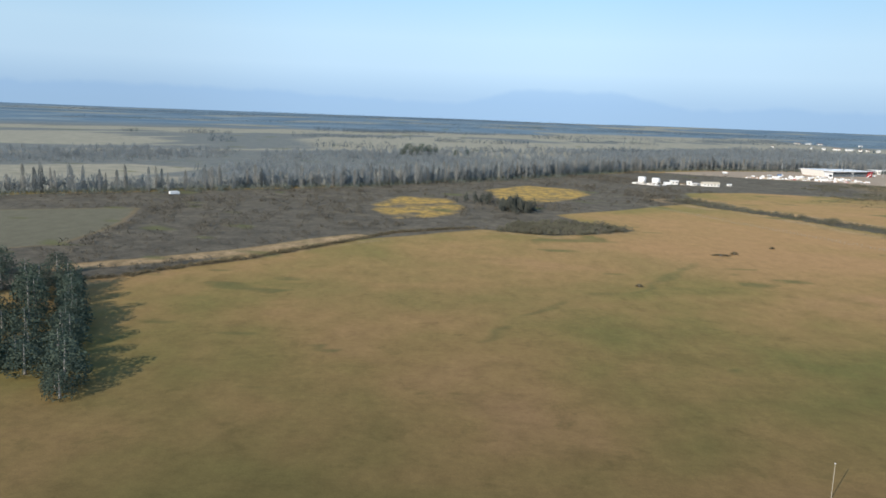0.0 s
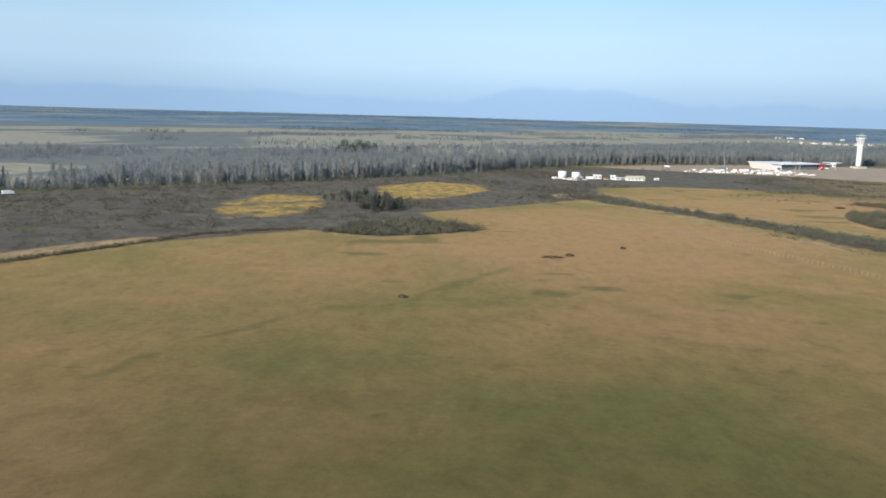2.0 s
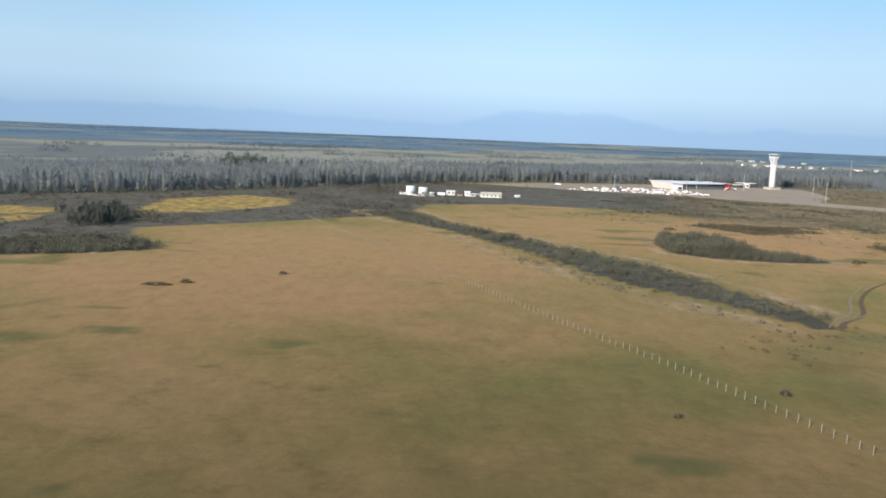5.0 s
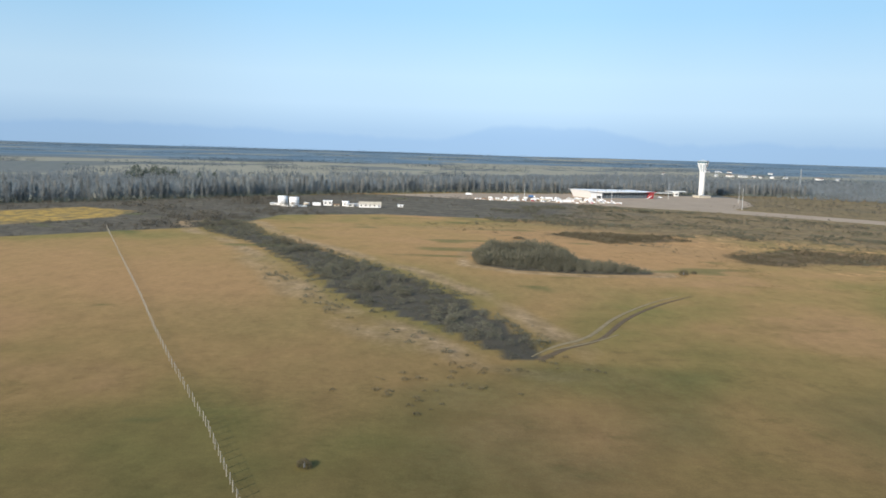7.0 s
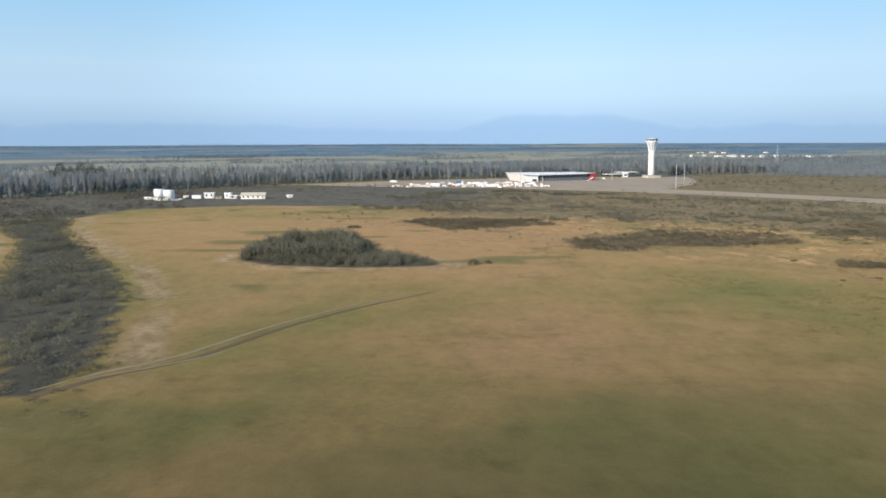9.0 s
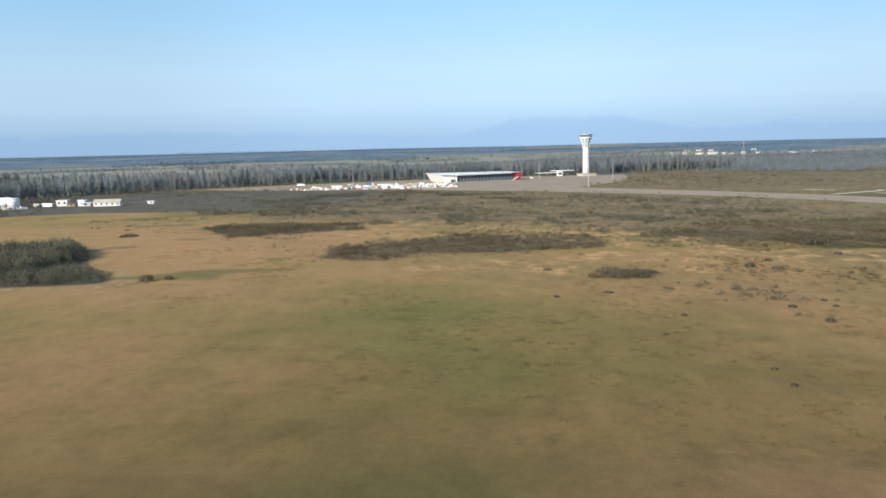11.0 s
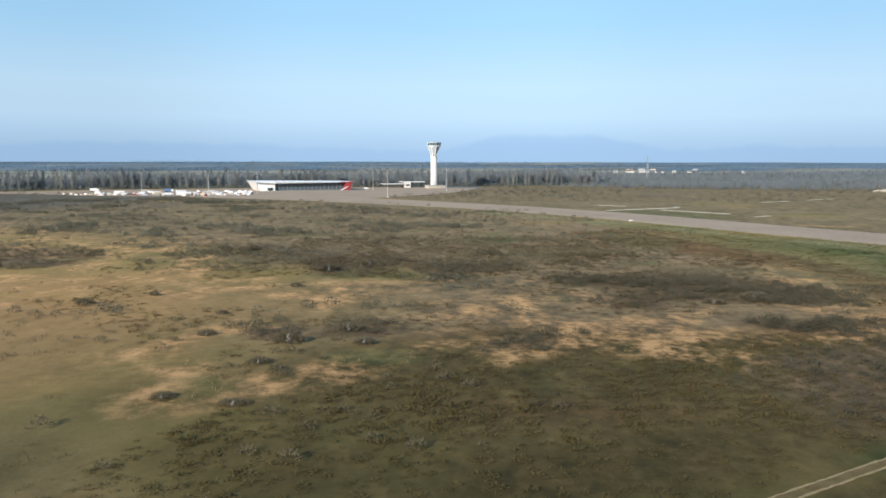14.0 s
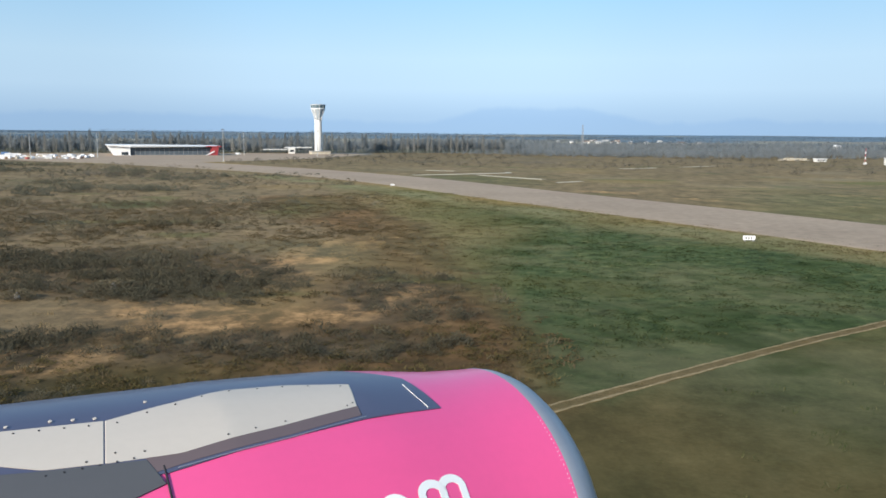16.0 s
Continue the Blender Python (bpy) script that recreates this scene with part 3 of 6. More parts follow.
def zones(x, y):
    """How much of each kind of cover lies at the points; distant is a painted haze tint."""
    far = np.clip(np.hypot(x - 250, y - 300) / 400 - 0.5, 0.4, 3.0)
    wx, wy = x + 9 * far * wobble(x, y, 30, 1), y + 9 * far * wobble(x, y, 30, 7)

    def area(poly, soft):
        return np.clip(0.5 - outside(wx, wy, poly) / soft, 0, 1)

    def fringe(poly, wide):
        d = outside(wx, wy, poly)
        return np.clip(1.2 - np.abs(d - wide * 0.8) / wide, 0, 1) * np.clip(0.3 + vnoise(x, y, 11, 99), 0, 1)
    dist = np.hypot(x - 250, y)
    behind = np.clip((near_line(x, y, POPLAR_LINE) - 6) / 20, 0, 1) * (outside(x, y, POPLAR_LINE + [(2500, 1400), (2500, 9000), (-6000, 9000), (-4000, -800), (-700, 60)]) < 0)
    open_far = np.clip((vnoise(x * 0.5 + y * 0.25, y - x * 0.7, 260, 11) - 0.60) * 9, 0, 1) * behind
    return {
        "wood": np.maximum.reduce([behind * (1 - 0.85 * area(LEFT_FIELD, 20)), np.clip((dist - 900) / 500, 0, 1), np.clip((y + 0.3 * (x - 560) - 640) / 60, 0, 1) * (x > 430)]),
        "pale": np.maximum.reduce([area(PALE_FAR, 60) * np.clip((vnoise(x * 0.8 - y * 0.8, (x + y) * 0.3, 130, 5) + 0.5 * vnoise(x - y, (x + y) * 0.3, 45, 6) - 0.60) * 5, 0, 1), area(PALE_NEAR, 14), open_far * 0.8, 0.6 * area(BEYOND, 12) * np.clip((vnoise(x * 0.4, y * 1.3, 22, 25) - 0.4) * 3, 0, 1)]),
        "warm": 0.42 * area([(240, 450), (300, 460), (370, 430), (420, 385), (440, 340), (420, 300), (392, 286), (330, 330), (270, 385)], 40) + 0.5 * area([(140, 440), (230, 260), (236, 236), (205, 200), (180, 235), (150, 330)], 40) + 0.5 * area([(160, 440), (250, 500), (330, 470), (330, 400), (290, 330), (262, 290), (244, 262)], 30) + 0.35 * area([(-60, 190), (0, 290), (60, 300), (80, 240), (40, 160), (-30, 130)], 40) + 0.64 * area([(60, 340), (122, 424), (146, 350), (172, 300), (164, 245), (130, 222), (90, 215), (50, 270)], 50) * np.clip(0.45 + vnoise(x, y, 28, 121), 0, 1),
        "fallow": area(LEFT_FIELD, 6),
        "thicket": np.maximum.reduce([area(HEDGE, 4) * (outside(wx, wy, HEDGE) < -2.5), area(COPSE, 3), area(SPIT, 4)]),
        "scrub": np.maximum.reduce([area(SCRUB, 5) * (1 - area(LEFT_FIELD, 6)) * (1 - np.clip(1.3 - near_line(wx, wy, TRACK_EDGE) / 5, 0, 1)), 0.7 * area(BEYOND, 30) * np.clip((y + 0.3 * (x - 560) - 570) / 60, 0, 1)]),
        "heath": np.maximum.reduce([0.6 * area([(395, 330), (412, 306), (440, 300), (474, 288), (448, 255), (410, 262), (392, 300)], 30) * np.clip(0.15 + 0.9 * vnoise(x, y, 15, 27), 0, 1), area(HEATH, 55) * np.clip(0.40 + 1.6 * vnoise(x, y, 34, 21), 0, 1) * np.clip(1.0 - 0.75 * area([(200, 470), (262, 430), (318, 372), (375, 322), (430, 300), (440, 345), (415, 395), (370, 440), (300, 470), (230, 500)], 60), 0, 1), 0.85 * area(BEYOND, 10) * np.clip(0.55 + vnoise(x, y, 30, 23), 0, 1)]),
        "tan": np.maximum.reduce([0.9 * np.clip(1.3 - near_line(wx + 5 * wobble(x, y, 9, 301), wy + 5 * wobble(x, y, 9, 307), strip) / (1.55 * half), 0, 1) * np.clip((wobble(x, y, 7, 31) + 0.22) * 3.4, 0, 1) for strip, half in BLEACHED_STRIPS]
                                 + [0.35 * area([(380, 372), (418, 376), (466, 352), (500, 352), (497, 336), (452, 319), (425, 302), (397, 330), (378, 345)], 20) * np.clip((wobble(x, y, 9, 39) - 0.06) * 7, 0, 1),
                                    0.55 * np.clip(1.2 - near_line(wx, wy, [(551, 474), (560, 450), (578, 440), (588, 428), (611, 451), (597, 490)]) / 9, 0, 1) * np.clip((wobble(x, y * 1.5, 10, 35) + 0.1) * 4, 0, 1),
                                    0.5 * area([(195, 500), (250, 432), (300, 398), (340, 380), (400, 376), (410, 425), (340, 470), (250, 505)], 24) * np.clip((vnoise(x * 0.5, y * 1.4, 24, 33) - 0.48) * 3.5, 0, 1)]),
        "brush": np.maximum.reduce([(0.95 if soft < 20 else 0.6) * np.clip(0.5 - outside(wx + 6 * wobble(x, y, 10, 311), wy + 6 * wobble(x, y, 10, 317), poly) / soft, 0, 1) * np.clip(0.55 + 0.9 * vnoise(x, y, 9, 313), 0, 1) for poly, soft in BRUSH_PATCHES]
                                   + [0.85 * np.clip(1.3 - near_line(wx, wy, FIELD_EDGE) / 2.2, 0, 1)]),
        "straw": np.maximum.reduce([0.75 * fringe(HEDGE, 5.0), 0.8 * fringe(COPSE, 3.5), 0.55 * fringe(SCRUB, 4.5) * (y < 345), 0.7 * area([(153, 380), (179, 334), (194, 296), (206, 269), (219, 261), (233, 247), (225, 238), (213, 246), (202, 264), (188, 289)], 10) * np.clip(0.3 + vnoise(x, y, 12, 323), 0, 1),
                                    0.8 * np.clip(1.4 - near_line(wx, wy, TRACK_EDGE) / 5, 0, 1)]),
        # painted haze, growing from 1500 m outwards, weaker over the pale fields
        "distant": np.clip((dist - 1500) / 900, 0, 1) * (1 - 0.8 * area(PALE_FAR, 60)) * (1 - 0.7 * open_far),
        "rust": np.maximum(0.85 * area(NEAR_HEATH, 14) * np.clip(0.55 + 0.8 * vnoise(x, y, 13, 365), 0, 1), 0.95 * np.clip(1.25 - near_line(wx, wy, RUST) / 13, 0, 1) * np.clip(0.5 + vnoise(x, y, 8, 47), 0, 1) * (outside(x, y, GREEN) > -2)),
        "olive": np.maximum.reduce([1.1 * area([(440, 268), (600, 372), (700, 300), (640, 150), (480, 240)], 5), area(OLIVE, 16), 0.35 * area(BEYOND, 14)]) * np.clip(0.4 + vnoise(x, y, 12, 45), 0, 1),
        "green": np.where((y - 268) * 160 - (x - 440) * 104 > 0, 1.0, 0.15 + 0.75 * vnoise(x, y, 9, 181)) * np.maximum.reduce([0.4 * area([(206, 222), (224, 246), (250, 250), (268, 240), (255, 205), (222, 178), (212, 190)], 16) * np.clip(0.35 + vnoise(x, y, 14, 49), 0, 1), area(GREEN, 6 + 34 * np.clip((y - 338) / 40, 0, 1)) * (0.62 + 0.5 * vnoise(x, y, 26, 41)) * np.clip(1 - (y - 385) / 160, 0.55, 1), 0.62 * area([(440, 440), (470, 372), (496, 345), (517, 345), (512, 400), (495, 460)], 30) * np.clip(vnoise(x, y, 17, 367) * 1.5 - 0.15, 0, 1), 0.34 * area(OLIVE, 14) * np.clip((vnoise(x, y, 8, 369) - 0.5) * 3, 0, 1), 0.5 * area(BEYOND, 14) * np.clip(0.25 + vnoise(x, y, 40, 43), 0, 1) * np.clip(1.6 - (y + 0.3 * (x - 560) - 480) / 90, 0, 1)]),
        "verge": 0.75 * np.clip(1.25 - near_line(wx, wy, [(455, 540), (490, 490), (515, 448), (540, 404), (560, 368), (580, 330), (620, 255)]) / 9, 0, 1) * np.clip(0.25 + vnoise(x, y, 10, 337), 0, 1),
        "yellow": np.maximum(area(YELLOW_A, 8) * np.clip(0.2 + 1.1 * vnoise(x, y, 7, 51), 0, 1), area(YELLOW_B, 8) * np.clip(0.35 + vnoise(x, y, 9, 53), 0, 1)),
        # dark olive tone: small spots, one winding streak and broad soft areas
        "wet": np.maximum.reduce([0.6 * np.clip(1.5 - np.hypot((wx - px) / 1.6, wy - py) / 1.6, 0, 1) for px, py in ((155.6, 279), (187, 212), (121.6, 203.5), (119, 161.5), (53.5, 137), (104, 222), (112, 236), (86, 232), (140, 196))] + [0.5 * area([(255, 225), (300, 265), (352, 258), (350, 205), (300, 170), (255, 185)], 40) * np.clip(0.45 + 0.8 * vnoise(x, y, 20, 383), 0, 1), 0.42 * area([(385, 330), (435, 340), (440, 262), (385, 240), (355, 290)], 34) * np.clip((vnoise(x, y, 15, 375) + 0.4 * vnoise(x, y, 5, 377) - 0.45) * 2.2, 0, 1), 0.5 * np.clip(1.3 - near_line(x + 9 * wobble(x, y, 12, 3), y + 7 * wobble(x, y, 10, 13), GREEN_STREAK) / 2.5, 0, 1) * np.clip(0.35 + vnoise(x, y, 7, 371), 0, 1), 0.6 * np.clip((vnoise(x * 0.55 + y * 0.2, y * 1.2, 9, 61) - 0.76) * 7, 0, 1) * (vnoise(x, y, 60, 63) > 0.45)]),
    }


def cover_attributes(me, masks):
    for name, v in masks.items():
        a = me.attributes.new(name, "FLOAT", "POINT")
        a.data.foreach_set("value", np.clip(v, 0, 1).astype(np.float32))


def make_ground():
    xs, ys = spread(-220, 640, 3.0, 9000), spread(90, 700, 3.0, 9000)
    gx, gy = np.meshgrid(xs, ys)
    x, y = gx.ravel(), gy.ravel()
    nx, ny = len(xs), len(ys)
    i = (np.arange(ny - 1)[:, None] * nx + np.arange(nx - 1)[None]).ravel()
    tris = np.concatenate([np.stack([i, i + 1, i + nx + 1], 1), np.stack([i, i + nx + 1, i + nx], 1)])
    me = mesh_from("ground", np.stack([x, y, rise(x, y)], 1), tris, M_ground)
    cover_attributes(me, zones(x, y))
    return tagged(new("ground", me), "flat plain of dry golden winter grass, scrub and green verges", "ground", kind="structure")


make_ground()


def strip(name, line, widths, z, mat, label, category, crown=0.0, step=3.0, rag=0.0):
    """A ribbon of paving along a smoothed line, with its edges turned down into the ground."""
    pts = [Vector((*p, 0)) for p in line]
    fine = []
    for k in range(len(pts) - 1):
        a, b, c, d = pts[max(k - 1, 0)], pts[k], pts[k + 1], pts[min(k + 2, len(pts) - 1)]
        n = max(3, int((c - b).length / step))
        for j in range(n):
            t = j / n
            fine.append((0.5 * ((2 * b) + (c - a) * t + (2 * a - 5 * b + 4 * c - d) * t * t + (3 * b - a - 3 * c + d) * t ** 3), widths[k] + (widths[k + 1] - widths[k]) * t))
    fine.append((pts[-1], widths[-1]))
    bm, rows, edge_rnd = bmesh.new(), [], random.Random(len(fine))
    for k, (p, w) in enumerate(fine):
        d = (fine[min(k + 1, len(fine) - 1)][0] - fine[max(k - 1, 0)][0]).normalized()
        s = Vector((-d.y, d.x, 0))
        w *= 1 + 0.06 * math.sin(k * 1.7) * (w < 4) + rag * edge_rnd.uniform(-1, 1)
        p = p + s * rag * 0.12 * edge_rnd.uniform(-1, 1)
        rows.append([bm.verts.new(p + s * (w / 2) * f + Vector((0, 0, h))) for f, h in ((-1.04, -0.05), (-1, z), (0, z + crown), (1, z), (1.04, -0.05))])
    for a, b in zip(rows, rows[1:]):
        for k in range(4):
            bm.faces.new((a[k], a[k + 1], b[k + 1], b[k]))
    bmesh.ops.recalc_face_normals(bm, faces=bm.faces)
    return tagged(part(name, bm, mat), label, category, kind="structure")


strip("taxiway", [(330, 700), (372, 655), (420, 608), (470, 558), (507, 507), (536, 452), (560, 408), (594, 341), (674, 186), (754, 31)],
      [60, 46, 34, 28, 26, 26, 26, 26, 26, 26], 0.06, M_concrete, "wide pale concrete taxiway with dusty shoulders", "taxiway", 0.1)
apron = tagged(part("apron", prism([(190, 706), (205, 694), (262, 668), (318, 655), (372, 622), (392, 618), (420, 640), (452, 690), (470, 745), (480, 800), (430, 812), (330, 790), (240, 745)], -0.1, 0.05), M_concrete),
               "broad pale concrete aircraft apron before the terminal", "apron", kind="structure")
for line, wide in (([(510, 536), (524, 543.4), (541, 554), (543, 560)], 2.6), ([(531, 539), (540, 526.4), (548.5, 516)], 1.9), ([(515, 572), (525, 564)], 1.6), ([(549.8, 500.3), (558, 507)], 1.5),
                   ([(591.5, 597), (600, 601), (609, 608)], 2.0), ([(622, 617), (632, 625), (642, 632)], 1.6)):
    strip("service_road", line, [wide * f for f in (0.8, 1.1, 1.0, 0.6)][:len(line)], 0.07, M_slab, "pale broken concrete service road in the scrub", "road")
# farm track below the heath: two worn ruts with grass between
RUTS = [(440, 269), (456, 280.5), (473, 290.8), (489, 300.4), (504, 308.2), (518, 317.9), (534.6, 329.2), (548, 337.5), (570, 352), (600, 372)]
strip("dirt_track", RUTS, [0.8, 0.9, 0.95, 0.9, 0.85, 1.0, 0.9, 0.9, 0.95, 0.7], 0.02, M_verge, "dry flattened grass between the wheel ruts", "track", 0.0, 0.5, 0.2)
for side in (-0.40, 0.40):
    strip("dirt_track", [(x - 0.55 * side, y + 0.83 * side) for x, y in RUTS], [0.10, 0.15, 0.17, 0.12, 0.10, 0.18, 0.12, 0.16, 0.17, 0.1], 0.03, M_rut, "worn wheel rut of a pale dirt track in grass", "track", 0.0, 0.5, 0.35)
strip("ditch", [(237, 244.5), (243, 253), (250, 260), (259, 278), (270, 294), (281, 306)], [1.5, 1.1, 1.0, 1.0, 0.8, 0.3], 0.03, M_darksoil, "narrow dug ditch of dark bare soil across the meadow", "ditch", -0.02)
strip("ditch", [(236, 246.5), (241, 254), (248, 261.5), (257, 279), (268, 295), (278, 306)], [0.3, 0.8, 0.9, 0.8, 0.6, 0.2], 0.034, M_soil, "pale dry spoil bank along the dug ditch", "ditch")
strip("ditch", [(240, 251), (249, 258.5), (254, 264)], [0.4, 0.5, 0.3], 0.035, M_soil, "pale spoil heap beside the ditch", "ditch")

# ---- vegetation ----
rng = np.random.default_rng(4)


def bush_mesh(r, n, twig=0.30, lean=0.8):
    a = shards(r, dome(r, n, 0.52, 0.88, 0.06), r.uniform(0.7, 1.3, n) * twig, r.uniform(0.5, 1.0, n) * twig * 0.62, lean)
    return a


BUSHES = [bush_mesh(rng, 40, 0.20, 1.1) for _ in range(4)]


def twig_bush(r, n, long, thin):
    """Bare shrub: many thin shoots fanning up from the stool."""
    p = dome(r, n, 0.50, 0.80, 0.08, 0.25)
    d = p * [1.0, 1.0, 0.5] + [0, 0, 0.35] + r.normal(0, 0.22, (n, 3))
    d /= np.linalg.norm(d, axis=1)[:, None]
    s = np.cross(d, r.normal(size=(n, 3)))
    s /= np.linalg.norm(s, axis=1)[:, None]
    k = r.uniform(0.6, 1.3, (n, 1)) * long
    w = r.uniform(0.6, 1.2, (n, 1)) * thin
    v = np.stack([p - d * k / 2 - s * w / 2, p - d * k / 2 + s * w / 2, p + d * k / 2], 1)
    return v.reshape(-1, 3), np.arange(3 * n).reshape(-1, 3)


SHRUBS = [twig_bush(rng, 95, 0.22, 0.056) for _ in range(5)]
FINE_SHRUBS = [twig_bush(rng, 180, 0.17, 0.032) for _ in range(5)]
FULL_BUSHES = [twig_bush(rng, 1000, 0.15, 0.026) for _ in range(4)]
TUSSOCKS = [shards(rng, np.c_[rng.normal(0, 0.38, (13, 2)), rng.uniform(0.25, 0.45, 13)], rng.uniform(0.5, 0.95, 13), 0.05, 0.32) for _ in range(4)]


def wood_mesh(r, n):
    p = dome(r, n, 0.30, 0.76, 0.18, 0.2)
    v, f = shards(r, p, r.uniform(0.14, 0.32, n), r.uniform(0.030, 0.060, n), 0.30)
    s, g = shards(r, np.array([[0, 0, 0.25], [0.02, 0.02, 0.3]]), 0.6, 0.05, 0.02)
    return np.concatenate([v, s]), np.concatenate([f, g + len(v)])


WOODS = [wood_mesh(rng, 46) for _ in range(5)]


def sown(name, variants, at, size, high, mat, label, category):
    n = len(at)
    v, f = merged(variants, np.c_[at, rise(at[:, 0], at[:, 1])], size[:n], high[:n], rng.uniform(0, 6.28, n), rng.integers(0, len(variants), n))
    return tagged(new(name, mesh_from(name, v, f, mat)), label, category, kind="stuff")


def within(poly, n, edge=0.0):
    p = np.array(poly)
    q = rng.uniform(p.min(0), p.max(0), (n, 2))
    return q[outside(q[:, 0] + 6 * wobble(q[:, 0], q[:, 1], 18, 3), q[:, 1] + 6 * wobble(q[:, 0], q[:, 1], 18, 9), poly) < -edge]


def keep_off(q, polys=(), lines=()):
    ok = np.ones(len(q), bool)
    for p in polys:
        ok &= outside(q[:, 0], q[:, 1], p) > 1.5
    for line, w in lines:
        ok &= near_line(q[:, 0], q[:, 1], line) > w
    return q[ok]


q = keep_off(within(HEDGE, 4200), (), [([(232, 238), (243, 253), (259, 278)], 2)])
q = q[(vnoise(q[:, 0], q[:, 1], 6, 69) + 0.5 * rng.random(len(q))) > 0.34]
q = np.concatenate([q, keep_off(within([(118, 456), (133, 418), (153, 390), (176, 343), (196, 290), (214, 266), (242, 236), (246, 256), (240, 276), (232, 302), (216, 336), (194, 374), (164, 422), (150, 462)], 900), (HEDGE,))])
q = q[(vnoise(q[:, 0], q[:, 1], 6, 69) + 0.5 * rng.random(len(q))) > 0.34]
near_end = np.clip((q[:, 1] - 238) / 70, 0, 1)
q = q[(near_end > 0.55 * rng.random(len(q))) & (vnoise(q[:, 0], q[:, 1], 5, 379) + 0.8 * near_end > 0.5)]
h = rng.uniform(0.8, 2.7, len(q)) * (0.4 + 1.1 * vnoise(q[:, 0], q[:, 1], 8, 71)) * np.clip(0.45 - outside(q[:, 0], q[:, 1], HEDGE) / 9, 0.22, 1)
sown("undergrowth", BUSHES, keep_off(within(HEDGE, 5000), (), [([(232, 238), (243, 253), (259, 278)], 2)]), np.full(9999, 1.5), np.full(9999, 0.5), M_hedge, "low tangle of stems under the thorn hedge", "undergrowth")
sown("hedge", FINE_SHRUBS, q, h * 1.25, h, M_hedge, "broad overgrown hedge of bare grey-brown thorn scrub between fields", "hedge")
q = within([(192, 310), (214, 268), (228, 244), (218, 246), (202, 266), (186, 298), (174, 330), (180, 336)], 700)
q = q[vnoise(q[:, 0], q[:, 1], 7, 161) > 0.4]
h = rng.uniform(0.3, 1.2, len(q)) * (0.4 + vnoise(q[:, 0], q[:, 1], 6, 163))
sown("brush", SHRUBS, q, h * 1.5, h, M_hedge, "straggling brush spreading from the thorn hedge", "brush")
q = within(COPSE, 1400)
h = rng.uniform(1.3, 3.2, len(q)) * (0.6 + 0.6 * vnoise(q[:, 0], q[:, 1], 7, 73)) * np.clip(0.6 - outside(q[:, 0], q[:, 1], COPSE) / 8, 0.3, 1) * np.where((q[:, 0] < 263) & (q[:, 1] > 350), 1.7, 1.0)
sown("copse", FINE_SHRUBS, q, h * 0.95, h, M_hedge, "dense dark copse of bare bushes standing in the meadow", "copse")
q = within(SPIT, 900)
h = rng.uniform(0.8, 2.4, len(q))
sown("thicket", SHRUBS, q, h * 1.2, h, M_hedge, "dark thicket of low bare bushes at the field edge", "thicket")
q = keep_off(within(SCRUB, 19000), (LEFT_FIELD, YELLOW_A, YELLOW_B, [(130, 560), (200, 560), (205, 585), (130, 580)]), [(TRACK_EDGE, 4), (POPLAR_LINE, 5)])
q = q[(vnoise(q[:, 0], q[:, 1], 16, 75) + 0.3 * rng.random(len(q))) > 0.42]
h = rng.uniform(0.25, 0.9, len(q)) * (0.4 + 1.9 * vnoise(q[:, 0], q[:, 1], 40, 77) ** 2) * np.where(q[:, 0] < 150, 2.4, 1.0)
sown("scrub", BUSHES, q, h * 1.9, h, M_twig, "wide belt of low leafless grey-brown scrub", "scrub")
q = keep_off(within(SCRUB, 15000), (LEFT_FIELD, YELLOW_A, YELLOW_B), [(TRACK_EDGE, 5), (POPLAR_LINE, 5)])
q = q[(q[:, 0] < 170) & ((vnoise(q[:, 0], q[:, 1] * 1.2, 26, 111) + 0.35 * vnoise(q[:, 0], q[:, 1], 8, 113)) > 0.80)]
h = rng.uniform(0.9, 2.6, len(q)) * (0.5 + 0.8 * vnoise(q[:, 0], q[:, 1], 30, 115))
sown("shrubs", SHRUBS, q, h * 1.3, h, M_twig, "clumps of taller bare grey shrubs in the scrub", "shrubs")
q = np.concatenate([within([(26, 360), (37, 360), (45, 378), (37, 396), (27, 392)], 150), within([(4, 395), (22, 388), (26, 420), (12, 430)], 50)])
h = rng.uniform(1.5, 7.0, len(q)) * (0.3 + 1.1 * vnoise(q[:, 0], q[:, 1], 5, 373))
sown("thicket", [wood_mesh(rng, 110) for _ in range(3)], q, h * 0.75, h, M_thicket, "dark evergreen thicket among the grey scrub", "thicket")
q = within([(285, 405), (345, 352), (405, 306), (445, 280), (440, 262), (405, 240), (350, 262), (280, 340), (262, 385)], 15000)
q = q[(vnoise(q[:, 0], q[:, 1], 13, 131) + 0.5 * vnoise(q[:, 0], q[:, 1], 4, 133) + 0.004 * (q[:, 0] - 380) + 0.003 * (q[:, 1] - 310)) > 0.78]
h = rng.uniform(0.12, 0.38, len(q))
sown("grass_tufts", TUSSOCKS, q, h * 2.4, h, M_rough_tuft, "rough olive and straw grass tufts grading into heath", "dry grass")
# heath: stalks and tussocks close under the flight line
q = keep_off(within(HEATH, 15000), (), [(RUTS, 2.2)])
on_strip = np.min([near_line(q[:, 0], q[:, 1], line) / half for line, half in BLEACHED_STRIPS], 0) < 1.1
n1 = 0.25 + 0.3 * vnoise(q[:, 0], q[:, 1], 14, 35) + 0.4 * on_strip
dark = q[(n1 + 0.25 * rng.random(len(q))) < 0.66]
h = rng.uniform(0.18, 0.50, len(dark)) * (0.5 + vnoise(dark[:, 0], dark[:, 1], 12, 81))
